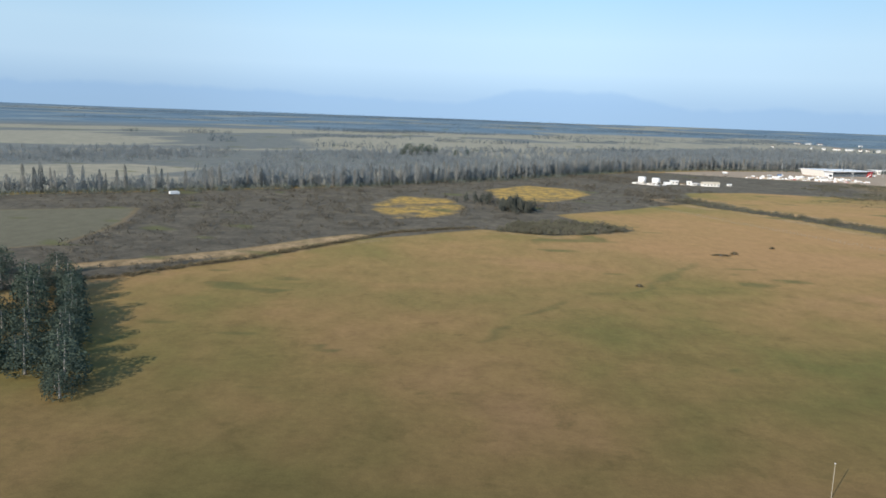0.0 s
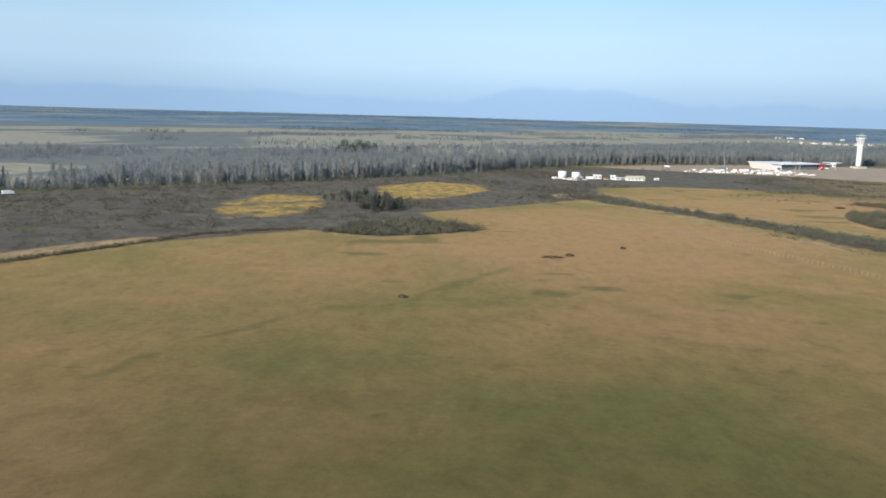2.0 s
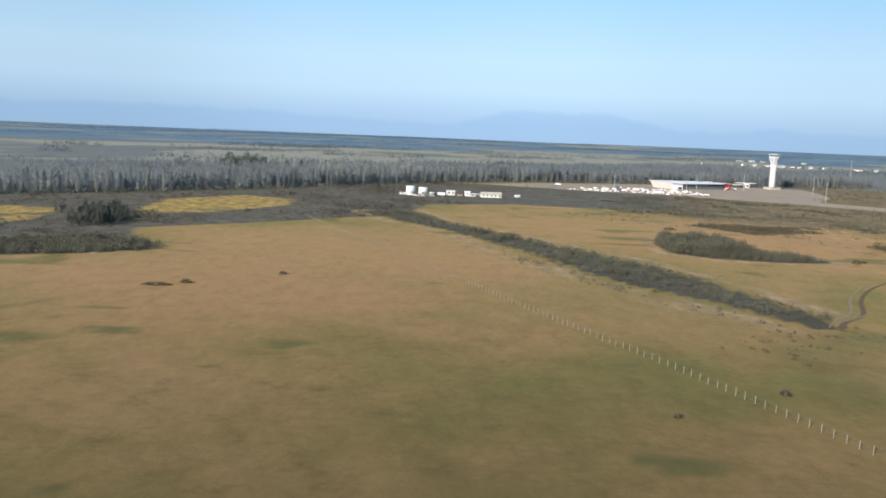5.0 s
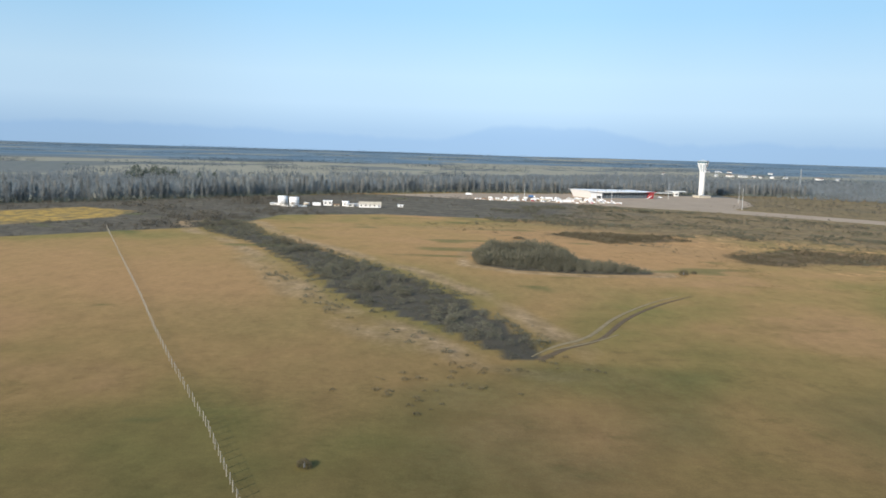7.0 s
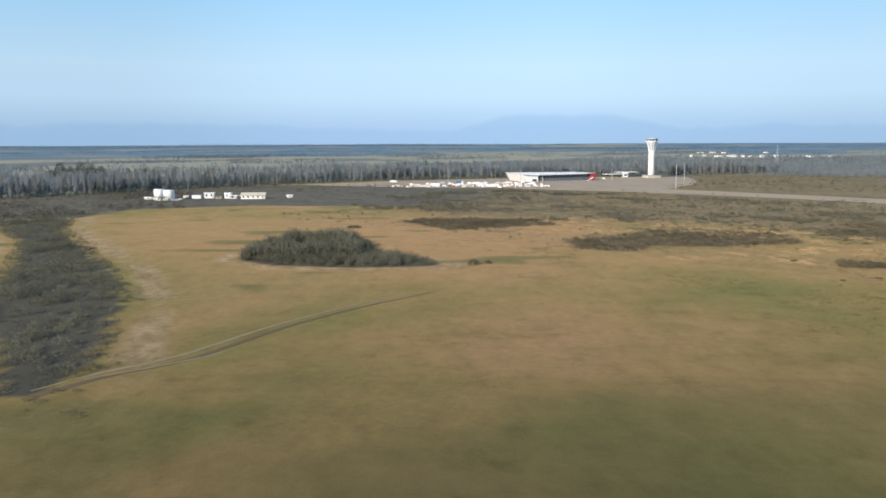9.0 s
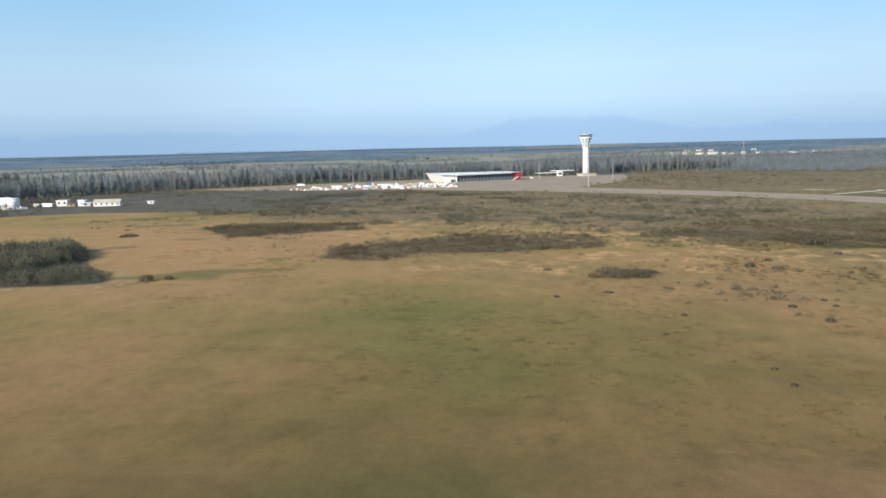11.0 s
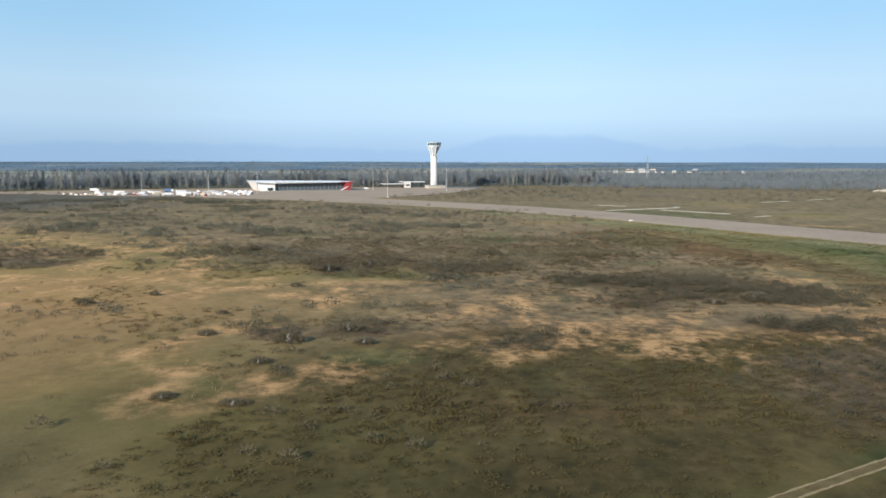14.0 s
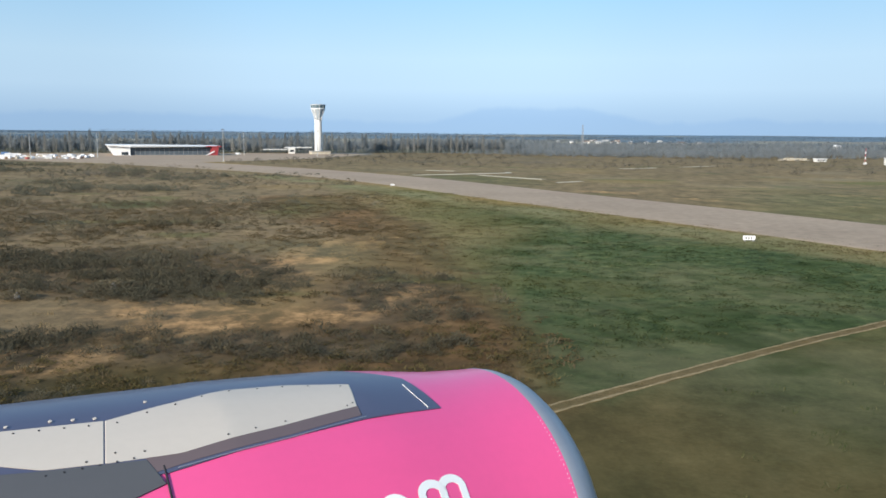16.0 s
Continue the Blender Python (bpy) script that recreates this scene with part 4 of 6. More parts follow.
sown("dead_stalks", TUSSOCKS, dark, h * 1.6, h, M_stalk, "tangle of dead brown stalks on the rough heath", "dry weeds")
pale = q[(n1 - 0.2 * rng.random(len(q))) > 0.58]
pale = pale[pale[:, 1] < 400]
h = rng.uniform(0.2, 0.45, len(pale))
sown("tussocks", TUSSOCKS, pale, h * 1.5, h, M_tan_tuft, "bleached straw-coloured grass tussocks on the heath", "dry grass")
q = keep_off(within([(486, 450), (511, 398), (517, 352), (520, 332), (500, 305), (470, 287), (500, 262), (600, 300), (600, 372), (556, 388), (538, 424), (512, 470)], 7000), (), [(RUTS, 1.5)])
q = q[vnoise(q[:, 0], q[:, 1], 9, 83) + 0.4 * rng.random(len(q)) > 0.5]
h = rng.uniform(0.12, 0.34, len(q))
sown("grass_tufts", TUSSOCKS, q, h * 2.2, h, M_green_tuft, "short green grass tufts on the airfield verge", "grass")
q = np.concatenate([keep_off(within(HEATH, 1700), (), [(RUTS, 3)]), within([(360, 300), (400, 262), (440, 258), (470, 290), (440, 320), (390, 330)], 160)])
q = q[vnoise(q[:, 0], q[:, 1], 22, 85) > 0.45]
h = rng.uniform(0.35, 1.1, len(q))
sown("brush", SHRUBS, q, h * 1.7, h, M_bush, "scattered dark brush on the rough heath", "brush")
q = within([(240, 520), (262, 470), (330, 440), (400, 425), (462, 450), (455, 520), (400, 575), (330, 640), (260, 600)], 9000)
q = q[(vnoise(q[:, 0], q[:, 1], 14, 95) + 0.35 * vnoise(q[:, 0], q[:, 1], 40, 97) + 0.15 * rng.random(len(q))) > 0.88]
h = rng.uniform(0.6, 1.8, len(q))
sown("brush", SHRUBS, q, h * 1.6, h, M_hedge, "clumps of dark brush before the apron", "brush")
# low dark thickets scattered over the heath
q = keep_off(within(HEATH, 26000), (), [(RUTS, 4)])
q = q[(vnoise(q[:, 0] * 0.8 + 0.2 * q[:, 1], q[:, 1], 18, 171) + 0.4 * vnoise(q[:, 0], q[:, 1], 6, 173)) > 0.98]
q = q[(q[:, 1] > 336) | (q[:, 0] < 400)]
h = rng.uniform(0.3, 1.0, len(q))
sown("brush", BUSHES, q, h * 2.2, h, M_hedge, "low dark thickets scattered over the rough heath", "brush")
for poly, soft in BRUSH_PATCHES:
    area_p = abs(sum(a[0] * b[1] - b[0] * a[1] for a, b in zip(poly, poly[1:] + poly[:1]))) / 2
    q = keep_off(within(poly, int(min(area_p * (0.9 if soft < 20 else 0.25), 1400)) + 30), (), [(RUTS, 2.0)])
    q = q[vnoise(q[:, 0], q[:, 1], 6, 331) + 0.4 * rng.random(len(q)) > 0.42]
    h = rng.uniform(0.35, 1.1, len(q)) * (0.5 + vnoise(q[:, 0], q[:, 1], 9, 333))
    sown("brush", FINE_SHRUBS if poly[0][0] > 430 else SHRUBS, q, h * 1.7, h, M_brush if poly[0][0] > 430 else M_bush, "dense dark patch of low brush on the rough heath", "brush")
pts = []
for a, b in zip(FIELD_EDGE, FIELD_EDGE[1:]):
    n = int(math.dist(a, b) * 4)
    k = rng.random((n, 1))
    pts.append(np.array(a) + (np.array(b) - np.array(a)) * k + rng.normal(0, 1.0, (n, 2)))
q = np.concatenate(pts)
h = rng.uniform(0.4, 1.2, len(q))
sown("hedge", SHRUBS, q, h * 1.5, h, M_bush, "thin low dark hedge along the meadow's edge", "hedge")
# rough sward of the green verge: blades with the colours of the ground they grow on
SWARD = [shards(rng, np.c_[rng.normal(0, 0.5, (9, 2)), rng.uniform(0.25, 0.45, 9)], rng.uniform(0.7, 1.2, 9), rng.uniform(0.08, 0.18, 9), 0.4) for _ in range(6)]


def sward(q, size, high, label):
    which = rng.integers(0, len(SWARD), len(q))
    v, f = merged(SWARD, np.c_[q, np.zeros(len(q))], size, high, rng.uniform(0, 6.28, len(q)), which)
    order = np.concatenate([np.repeat(np.where(which == k)[0], len(SWARD[k][0])) for k in range(len(SWARD))])
    me = mesh_from("rough_grass", v, f, M_ground)
    cover_attributes(me, {name: m[order] for name, m in zones(q[:, 0], q[:, 1]).items()})
    return tagged(new("rough_grass", me), label, "grass", kind="stuff")


q = keep_off(within([(488, 450), (512, 396), (519, 350), (521, 325), (534, 333), (560, 349), (580, 362), (566, 372), (540, 424), (512, 470)], 14000), (), [(RUTS, 0.9)])
sward(q, rng.uniform(0.5, 1.1, len(q)), rng.uniform(0.06, 0.18, len(q)) * (0.4 + 1.1 * vnoise(q[:, 0], q[:, 1], 4, 353)), "uneven green grass of the airfield verge")
# low shaggy cover of heather and weeds on the near heath
LOW_TWIGS = [twig_bush(rng, 30, 0.36, 0.075) for _ in range(6)]
q = keep_off(within([(385, 400), (395, 345), (420, 320), (440, 300), (470, 298), (496, 304), (517, 317), (521, 331), (518, 350), (512, 394), (500, 430), (450, 430), (410, 425)], 13000), (), [(RUTS, 2.2)])
strip_d = np.min([near_line(q[:, 0] + 4 * wobble(q[:, 0], q[:, 1], 9, 301), q[:, 1] + 4 * wobble(q[:, 0], q[:, 1], 9, 307), line) / half for line, half in BLEACHED_STRIPS], 0)
q = q[(strip_d > 1.05) & (vnoise(q[:, 0], q[:, 1], 7, 341) + 0.5 * rng.random(len(q)) + 0.006 * (q[:, 0] - 450) > 0.42)]
h = rng.uniform(0.12, 0.34, len(q)) * (0.5 + 1.0 * vnoise(q[:, 0], q[:, 1], 8, 343))
sown("heather", LOW_TWIGS, q, h * 3.6, h, M_heather, "shaggy brown heather and dead weeds covering the heath", "heath")
# tufts standing between the wheel ruts
pts = []
for a, b in zip(RUTS, RUTS[1:]):
    n = int(math.dist(a, b) * 7)
    pts.append(np.array(a) + (np.array(b) - np.array(a)) * rng.random((n, 1)) + rng.normal(0, 0.13, (n, 2)))
q = np.concatenate(pts)
q = q[vnoise(q[:, 0], q[:, 1], 4, 361) + 0.3 * rng.random(len(q)) > 0.5]
h = rng.uniform(0.06, 0.16, len(q))
sown("grass_tufts", TUSSOCKS, q, h * 2.4, h, M_rough_tuft, "short trodden tufts between the wheel ruts", "grass")
# rough strip of tall weeds along the farm track
q = keep_off(within([(420, 262), (445, 275), (475, 294), (500, 309), (518, 321), (519, 334), (506, 334), (490, 327), (455, 314), (430, 300)], 7000), (), [(RUTS, 1.6)])
h = rng.uniform(0.16, 0.40, len(q)) * (0.5 + vnoise(q[:, 0], q[:, 1], 6, 345))
sown("dead_weeds", LOW_TWIGS, q, h * 3.2, h, M_weed, "tangled olive and brown weeds beside the dirt track", "dry weeds")
q = keep_off(within(BEYOND, 9000), (), [([(505, 556), (560, 560)], 4), ([(530, 556), (553, 503)], 4)])
q = q[(q[:, 1] + 0.3 * (q[:, 0] - 560) > 585) & (vnoise(q[:, 0], q[:, 1], 45, 91) + 0.2 * rng.random(len(q)) > 0.45)]
h = rng.uniform(0.4, 1.6, len(q)) * (0.5 + vnoise(q[:, 0], q[:, 1], 60, 93))
sown("scrub", BUSHES, q, h * 1.9, h, M_twig, "thin low scrub on the plain beyond the taxiway", "scrub")
# woods on the far side of the poplars
q = within(WOOD, 13000)
h = rng.uniform(3.5, 8.0, len(q)) * np.clip(1.9 - near_line(q[:, 0], q[:, 1], POPLAR_LINE) / 90, 1.0, 1.6) * (0.55 + 0.8 * vnoise(q[:, 0], q[:, 1], 60, 87))
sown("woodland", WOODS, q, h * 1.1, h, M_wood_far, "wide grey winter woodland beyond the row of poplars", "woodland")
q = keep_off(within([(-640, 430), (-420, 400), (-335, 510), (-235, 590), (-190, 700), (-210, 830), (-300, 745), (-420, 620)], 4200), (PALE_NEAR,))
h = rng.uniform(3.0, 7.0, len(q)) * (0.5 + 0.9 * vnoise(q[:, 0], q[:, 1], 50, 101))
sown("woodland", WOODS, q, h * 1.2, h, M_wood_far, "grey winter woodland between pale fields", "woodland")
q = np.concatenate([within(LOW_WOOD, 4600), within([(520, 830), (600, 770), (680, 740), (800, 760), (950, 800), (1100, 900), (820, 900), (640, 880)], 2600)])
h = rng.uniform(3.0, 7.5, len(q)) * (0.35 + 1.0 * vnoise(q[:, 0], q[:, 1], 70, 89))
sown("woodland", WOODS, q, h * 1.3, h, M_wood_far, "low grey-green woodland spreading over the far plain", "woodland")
far = []
for k in range(26):
    d = 1300 + 130 * k + rng.uniform(-60, 60)
    a0, span = rng.uniform(-0.75, 0.9), rng.uniform(0.15, 0.6)
    n = int(span * d / 6)
    a = a0 + np.linspace(0, span, n)
    r = d + 60 * np.sin(a * 7 + k) + rng.normal(0, 8, n)
    far.append(np.c_[250 + r * np.sin(a), r * np.cos(a)])
for k in range(14):
    d = 1020 + 62 * k + rng.uniform(-25, 25)
    a0, span = rng.uniform(-0.62, 0.30), rng.uniform(0.08, 0.34)
    n = int(span * d / 3.5)
    a = a0 + np.linspace(0, span, n)
    r = d + 45 * np.sin(a * 9 + k) + rng.normal(0, 7, n)
    p = np.c_[250 + r * np.sin(a), r * np.cos(a)]
    far.append(p[vnoise(p[:, 0], p[:, 1], 55, 381) > 0.42])
far = np.concatenate(far)
h = rng.uniform(5, 10, len(far))
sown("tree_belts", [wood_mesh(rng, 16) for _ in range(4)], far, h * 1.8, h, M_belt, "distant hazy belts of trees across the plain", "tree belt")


def tree_parts(owner, high, trunk_r, crown, crown_mat):
    bm = lathe([(trunk_r * 1.3, -0.1), (trunk_r, high * 0.06), (trunk_r * 0.6, high * 0.5), (trunk_r * 0.08, high * 0.96)], 6)
    part("trunk", bm, M_bark, owner)
    me = mesh_from("crown", crown[0], crown[1], crown_mat)
    ob = new("crown", me)
    ob.parent = owner


def poplar_crown(r, high, n):
    z = r.uniform(0.08, 1.0, n) ** 0.9
    rad = 0.082 * np.minimum(1, 2.6 * z) * (1.02 - z) ** 0.38 * np.sqrt(r.random(n)) + 0.004
    a = r.uniform(0, 6.28, n)
    p = np.c_[rad * np.cos(a), rad * np.sin(a), z * 0.94] * high
    return shards(r, p, high * r.uniform(0.08, 0.18, n), high * r.uniform(0.006, 0.014, n), 0.09)


def round_crown(r, high, n, wide, low=0.2):
    p = dome(r, n, wide, 1 - low, 0, 0.3) * high + [0, 0, low * high]
    return shards(r, p, high * r.uniform(0.03, 0.07, n), high * r.uniform(0.02, 0.045, n), 0.9)


POPLARS = []
for k, (hh, mat, lab) in enumerate(((13.0, M_poplar, "tall bare pale-grey poplar standing in a long row"), (14.5, M_poplar_ivy, "tall narrow poplar darkened with ivy in a long row"),
                                    (11.5, M_poplar, "slender bare poplar of the long roadside row"), (12.5, M_poplar_ivy, "dark bare poplar of the long roadside row"))):
    t = thing("poplar", -240, 330 + k * 3, 0, 0, lab, "tree", "poplars in a row")
    tree_parts(t, hh, 0.16, poplar_crown(rng, hh, 260), mat)
    POPLARS.append(t)
rnd = random.Random(8)
line = [Vector(p) for p in POPLAR_LINE]
for row in range(2):
    for a, b in zip(line, line[1:]):
        d = (b - a)
        n = int(d.length / 4.6)
        for j in range(n):
            if rnd.random() < 0.12 or (a.x < -130 and rnd.random() < 0.45):
                continue
            p = a + d * ((j + rnd.uniform(-0.35, 0.35)) / n) + Vector((-d.y, d.x)).normalized() * (row * 6 + rnd.uniform(-2, 2))
            m = pose(p.x, p.y, 0, rnd.uniform(-2, 2), rnd.uniform(-2, 2), rnd.uniform(0, 360)) 
            c = copy_thing(POPLARS[rnd.choice((0, 0, 2, 2, 1, 3))], m)
            s = rnd.uniform(0.75, 1.08)
            c.scale = (s * rnd.uniform(1.0, 1.7), s * rnd.uniform(1.0, 1.7), s * (1.02 if p.x > 150 else 1.05))
# younger trees fill the row
pts = []
for a, b in zip(POPLAR_LINE, POPLAR_LINE[1:]):
    n = int(math.dist(a, b) * 1.3)
    t = rng.random(n)
    pts.append(np.c_[a[0] + (b[0] - a[0]) * t, a[1] + (b[1] - a[1]) * t] + rng.normal(0, 3, (n, 2)) + [-5, 8])
q = np.concatenate(pts)
h = rng.uniform(6.0, 11.0, len(q)) * (0.65 + 0.6 * vnoise(q[:, 0], q[:, 1], 35, 141)) * np.where(q[:, 0] > 150, 1.12, 1.0)
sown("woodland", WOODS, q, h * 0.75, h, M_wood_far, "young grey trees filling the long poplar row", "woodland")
# undergrowth along the foot of the row
pts = []
for a, b in zip(POPLAR_LINE, POPLAR_LINE[1:]):
    n = int(math.dist(a, b) * 1.6)
    t = rng.random(n)
    pts.append(np.c_[a[0] + (b[0] - a[0]) * t, a[1] + (b[1] - a[1]) * t] + rng.normal(0, 4, (n, 2)))
q = np.concatenate(pts)
h = rng.uniform(1.0, 3.6, len(q))
sown("undergrowth", BUSHES, q, h * 1.2, h, M_grey_leaf, "dark undergrowth along the foot of the poplars", "undergrowth")

EVERGREENS = []
for k in range(3):
    t = thing("evergreen_tree", (-92, -80, -96)[k], (173, 151, 140)[k], 0, 40 * k, "dark green dense evergreen tree beside the meadow", "tree", "evergreens at the meadow edge")
    hh = (9.0, 11.0, 7.5)[k]
    tree_parts(t, hh, 0.22, round_crown(rng, hh, 1000, 0.34, 0.06), M_dark_leaf)
    EVERGREENS.append(t)
ROW = [(-86.5 + 31 * k / 25 + rnd.uniform(-1.3, 1.3), 184 - 72 * k / 25 + rnd.uniform(-1.0, 1.0)) for k in range(26)] + [(-78 - 0.43 * (v - 165) - 5 - 22 * u, v) for u, v in ((rnd.random(), rnd.uniform(118, 200)) for _ in range(34))]
for x, y in ROW:
    c = copy_thing(EVERGREENS[rnd.randrange(3)], pose(x, y, 0, 0, 0, rnd.uniform(0, 360)))
    s = rnd.uniform(0.6, 0.85)
    c.scale = (1.45 * s, 1.45 * s, 0.78 * s)
for x, y, hh in ((-40, 842, 11), (-33, 846, 12), (-26, 850, 11), (-19, 855, 12), (-46, 838, 9), (-12, 858, 10), (10, 862, 7), (22, 870, 6)):
    c = copy_thing(EVERGREENS[rnd.randrange(3)], pose(x, y, 0, 0, 0, rnd.uniform(0, 360)))
    s = hh / 9
    c.scale = (1.3 * s, 1.3 * s, s)
    tagged(c, "dark round-topped evergreen tree in the far fields", "tree", "evergreen clump in far fields")

# bushes that stand alone
BUSH_THINGS = []
for k in range(4):
    t = thing("bush", (52.4, 93.0, 98.6, 117.6)[k], (208.4, 264.4, 267.6, 283.4)[k], 0, 0, "low dark bare bush alone in the dry meadow", "bush", "lone bushes in the meadow")
    me = mesh_from("twig_crown", FULL_BUSHES[k][0], FULL_BUSHES[k][1], M_bush)
    o = new("twig_crown", me)
    o.parent = t
    bm = lathe([(0.10, -0.05), (0.07, 0.2), (0.02, 0.6)], 6)
    part("stem", bm, M_bark, t)
    t.scale = (2.2, 2.2, 1.0)
    BUSH_THINGS.append(t)
BUSH_THINGS[1].scale = (7.5, 3.4, 0.7)
BUSH_THINGS[2].scale = (3.0, 2.2, 1.2)
for x, y, w, hh in ((290.5, 341, 3.4, 1.7), (294, 343, 2.2, 1.0),
                    (404.1, 343, 2.6, 1.1), (432.4, 322, 3.6, 1.5), (430, 373, 4.4, 1.7), (436, 379, 5.4, 1.3), (423.6, 325.5, 2.2, 0.8),
                    (427.4, 357, 2.0, 0.8), (397.2, 296, 1.6, 0.8), (416.2, 273.6, 1.8, 1.1), (412.5, 269, 2.0, 1.2), (421, 281.5, 1.7, 1.0), (434.7, 377, 2.6, 1.6),
                    (487.2, 346, 4.6, 1.2), (481, 343, 3.2, 0.9), (396.3, 305.6, 1.5, 0.5), (402.7, 309.8, 1.3, 0.4), (402.4, 305.4, 1.1, 0.4), (410.2, 349.9, 2.0, 0.7), (422.3, 337, 1.6, 0.5),
                    (437.6, 327.7, 3.2, 1.0), (431.2, 314.1, 2.4, 0.7), (439.7, 321.6, 2.6, 0.7), (426.3, 303.7, 2.4, 0.6), (423, 275.4, 1.6, 0.8), (426.1, 283.1, 1.6, 0.8), (411.9, 276.3, 1.4, 0.5),
                    (431.9, 302.1, 2.6, 0.6), (366.1, 344, 1.8, 0.6), (364.2, 317, 1.3, 0.4), (381.2, 274.4, 0.9, 0.4), (380.8, 268.6, 0.9, 0.5), (384.7, 258.8, 1.0, 0.6), (379.7, 301.5, 1.0, 0.4),
                    (374.3, 290.6, 0.9, 0.3), (372.9, 319.8, 2.0, 0.3),
                    (254, 424, 7.0, 1.0), (275, 444, 8.0, 0.9), (300, 440, 9.0, 0.9), (316, 447, 8.0, 0.9), (228, 262, 2.0, 1.2),
                    (188, 189, 1.8, 0.6), (207.1, 200.2, 2.2, 1.0)):
    c = copy_thing(BUSH_THINGS[rnd.randrange(4)], pose(x, y, 0, 0, 0, rnd.uniform(0, 360)))
    c.scale = (w, w * rnd.uniform(0.7, 1.0), hh)

q = within([(206, 226), (222, 246), (240, 250), (248, 236), (232, 222), (214, 214)], 90)
h = rng.uniform(0.25, 0.7, len(q))
sown("brush", SHRUBS, q, h * 2.0, h, M_bush, "scattered low brush in the damp meadow corner", "brush")


# ---- fence ----
def make_fence():
    line = [Vector(p) for p in ((99.6, 421.0, 0), (139.4, 332.0, 0), (159.2, 287.8, 0), (173.0, 256.0, 0), (182.8, 234.2, 0), (194.2, 210.0, 0), (206.6, 180.2, 0), (219, 151, 0))]
    t = thing("fence", 99.6, 422.4, 0, 0, "long field fence of pale concrete posts and wire", "fence")
    bm = box(-0.04, 0.04, -0.04, 0.04, -0.3, 1.2)
    bmesh.ops.bevel(bm, geom=[e for e in bm.edges], offset=0.010, segments=1, affect="EDGES")
    post = part("post", bm, M_post, t)
    k = 0
    for a, b in zip(line, line[1:]):
        n = round((b - a).length / 1.85)
        for j in range(n):
            p = a + (b - a) * (j / n) - line[0]
            if k:
                again(post, p.x + 0.05 * math.sin(k * 3.1), p.y, 0.06 * math.sin(k * 5.3), (k * 37) % 11)
            k += 1
        for z in (0.4, 0.8, 1.15):
            part("wire", rod(a - line[0] + Vector((0, 0, z)), b - line[0] + Vector((0, 0, z)), 0.005, 4), M_wire, t)


make_fence()


# ---- airport buildings ----
def control_tower():
    t = thing("control_tower", 449.4, 793.1, 0, 20, "tall white airport control tower flaring to a glazed cab", "control tower")
    part("base_building", box(-5, 6.5, -4, 4, -0.2, 1.7, 0.12), M_slab, t)
    part("base_roof", box(-5.25, 6.75, -4.25, 4.25, 1.7, 1.9, 0.05), M_grey, t)
    part("shaft", lathe([(2.45, -0.2), (2.35, 8), (2.25, 16), (2.2, 20.6)], 8, squash=0.92), M_render, t)
    for a, lab in ((-62, "dark recessed strip up the shaft"), (118, "dark recessed strip up the shaft")):
        bm = box(2.06, 2.38, -0.30, 0.30, 3.2, 20)
        o = part("shaft_recess", bm, M_grey, t, lab)
        o.matrix_basis = pose(0, 0, 0, 0, 0, a)
    part("flare", lathe([(2.1, 20.4), (2.35, 22.0), (2.95, 23.8), (3.6, 25.4), (4.05, 26.6)], 16), M_cab, t, "pale blue-grey flare under the cab")
    for k in range(8):
        bm = bmesh.new()
        prev = None
        for r, z in ((2.16, 19.6), (2.42, 22.0), (3.05, 23.8), (3.72, 25.4), (4.2, 26.7)):
            ring = [bm.verts.new((r + dr, dy, z)) for dr, dy in ((-0.12, -0.20), (0.14, -0.20), (0.14, 0.20), (-0.12, 0.20))]
            if prev:
                for j in range(4):
                    bm.faces.new((prev[j], prev[(j + 1) % 4], ring[(j + 1) % 4], ring[j]))
            prev = ring
        bmesh.ops.recalc_face_normals(bm, faces=bm.faces)
        o = part("rib", bm, M_white, t)
        o.matrix_basis = pose(0, 0, 0, 0, 0, 45 * k)
    part("gallery", lathe([(4.0, 26.3), (4.45, 26.4), (4.45, 26.95), (4.1, 27.0)], 28), M_white, t)
    for k in range(12):
        a0, a1 = 2 * math.pi * k / 12 + 0.03, 2 * math.pi * (k + 1) / 12 - 0.03
        bm = bmesh.new()
        vs = [bm.verts.new((r * math.cos(a), r * math.sin(a), z)) for a, r, z in ((a0, 4.15, 26.9), (a1, 4.15, 26.9), (a1, 4.45, 28.65), (a0, 4.45, 28.65), (a0, 4.05, 26.9), (a1, 4.05, 26.9), (a1, 4.35, 28.65), (a0, 4.35, 28.65))]
        for f in ((0, 1, 2, 3), (7, 6, 5, 4), (0, 4, 5, 1), (1, 5, 6, 2), (2, 6, 7, 3), (3, 7, 4, 0)):
            bm.faces.new([vs[j] for j in f])
        part("cab_window", bm, M_teal, t, "slanted teal glass pane")
        a = 2 * math.pi * k / 12
        bm = rod((4.16 * math.cos(a), 4.16 * math.sin(a), 26.9), (4.46 * math.cos(a), 4.46 * math.sin(a), 28.65), 0.10, 5)
        part("mullion", bm, M_white, t)
    part("cab_floor", lathe([(3.8, 26.9), (3.8, 27.1)], 20), M_darkgrey, t)
    top = part("cab_roof", lathe([(4.4, 28.6), (4.6, 28.65), (4.6, 29.1), (4.3, 29.2), (0.5, 29.6), (0.2, 29.7)], 28), M_cab, t)
    bm = rod((0.8, 0, 29.7), (0.8, 0, 32.0), 0.05, 5)
    rod((-0.9, 0.6, 29.7), (-0.9, 0.6, 31.2), 0.05, 5, bm)
    part("antenna", bm, M_galv, top)
    t.scale = (1.04, 1.04, 1.06)


control_tower()


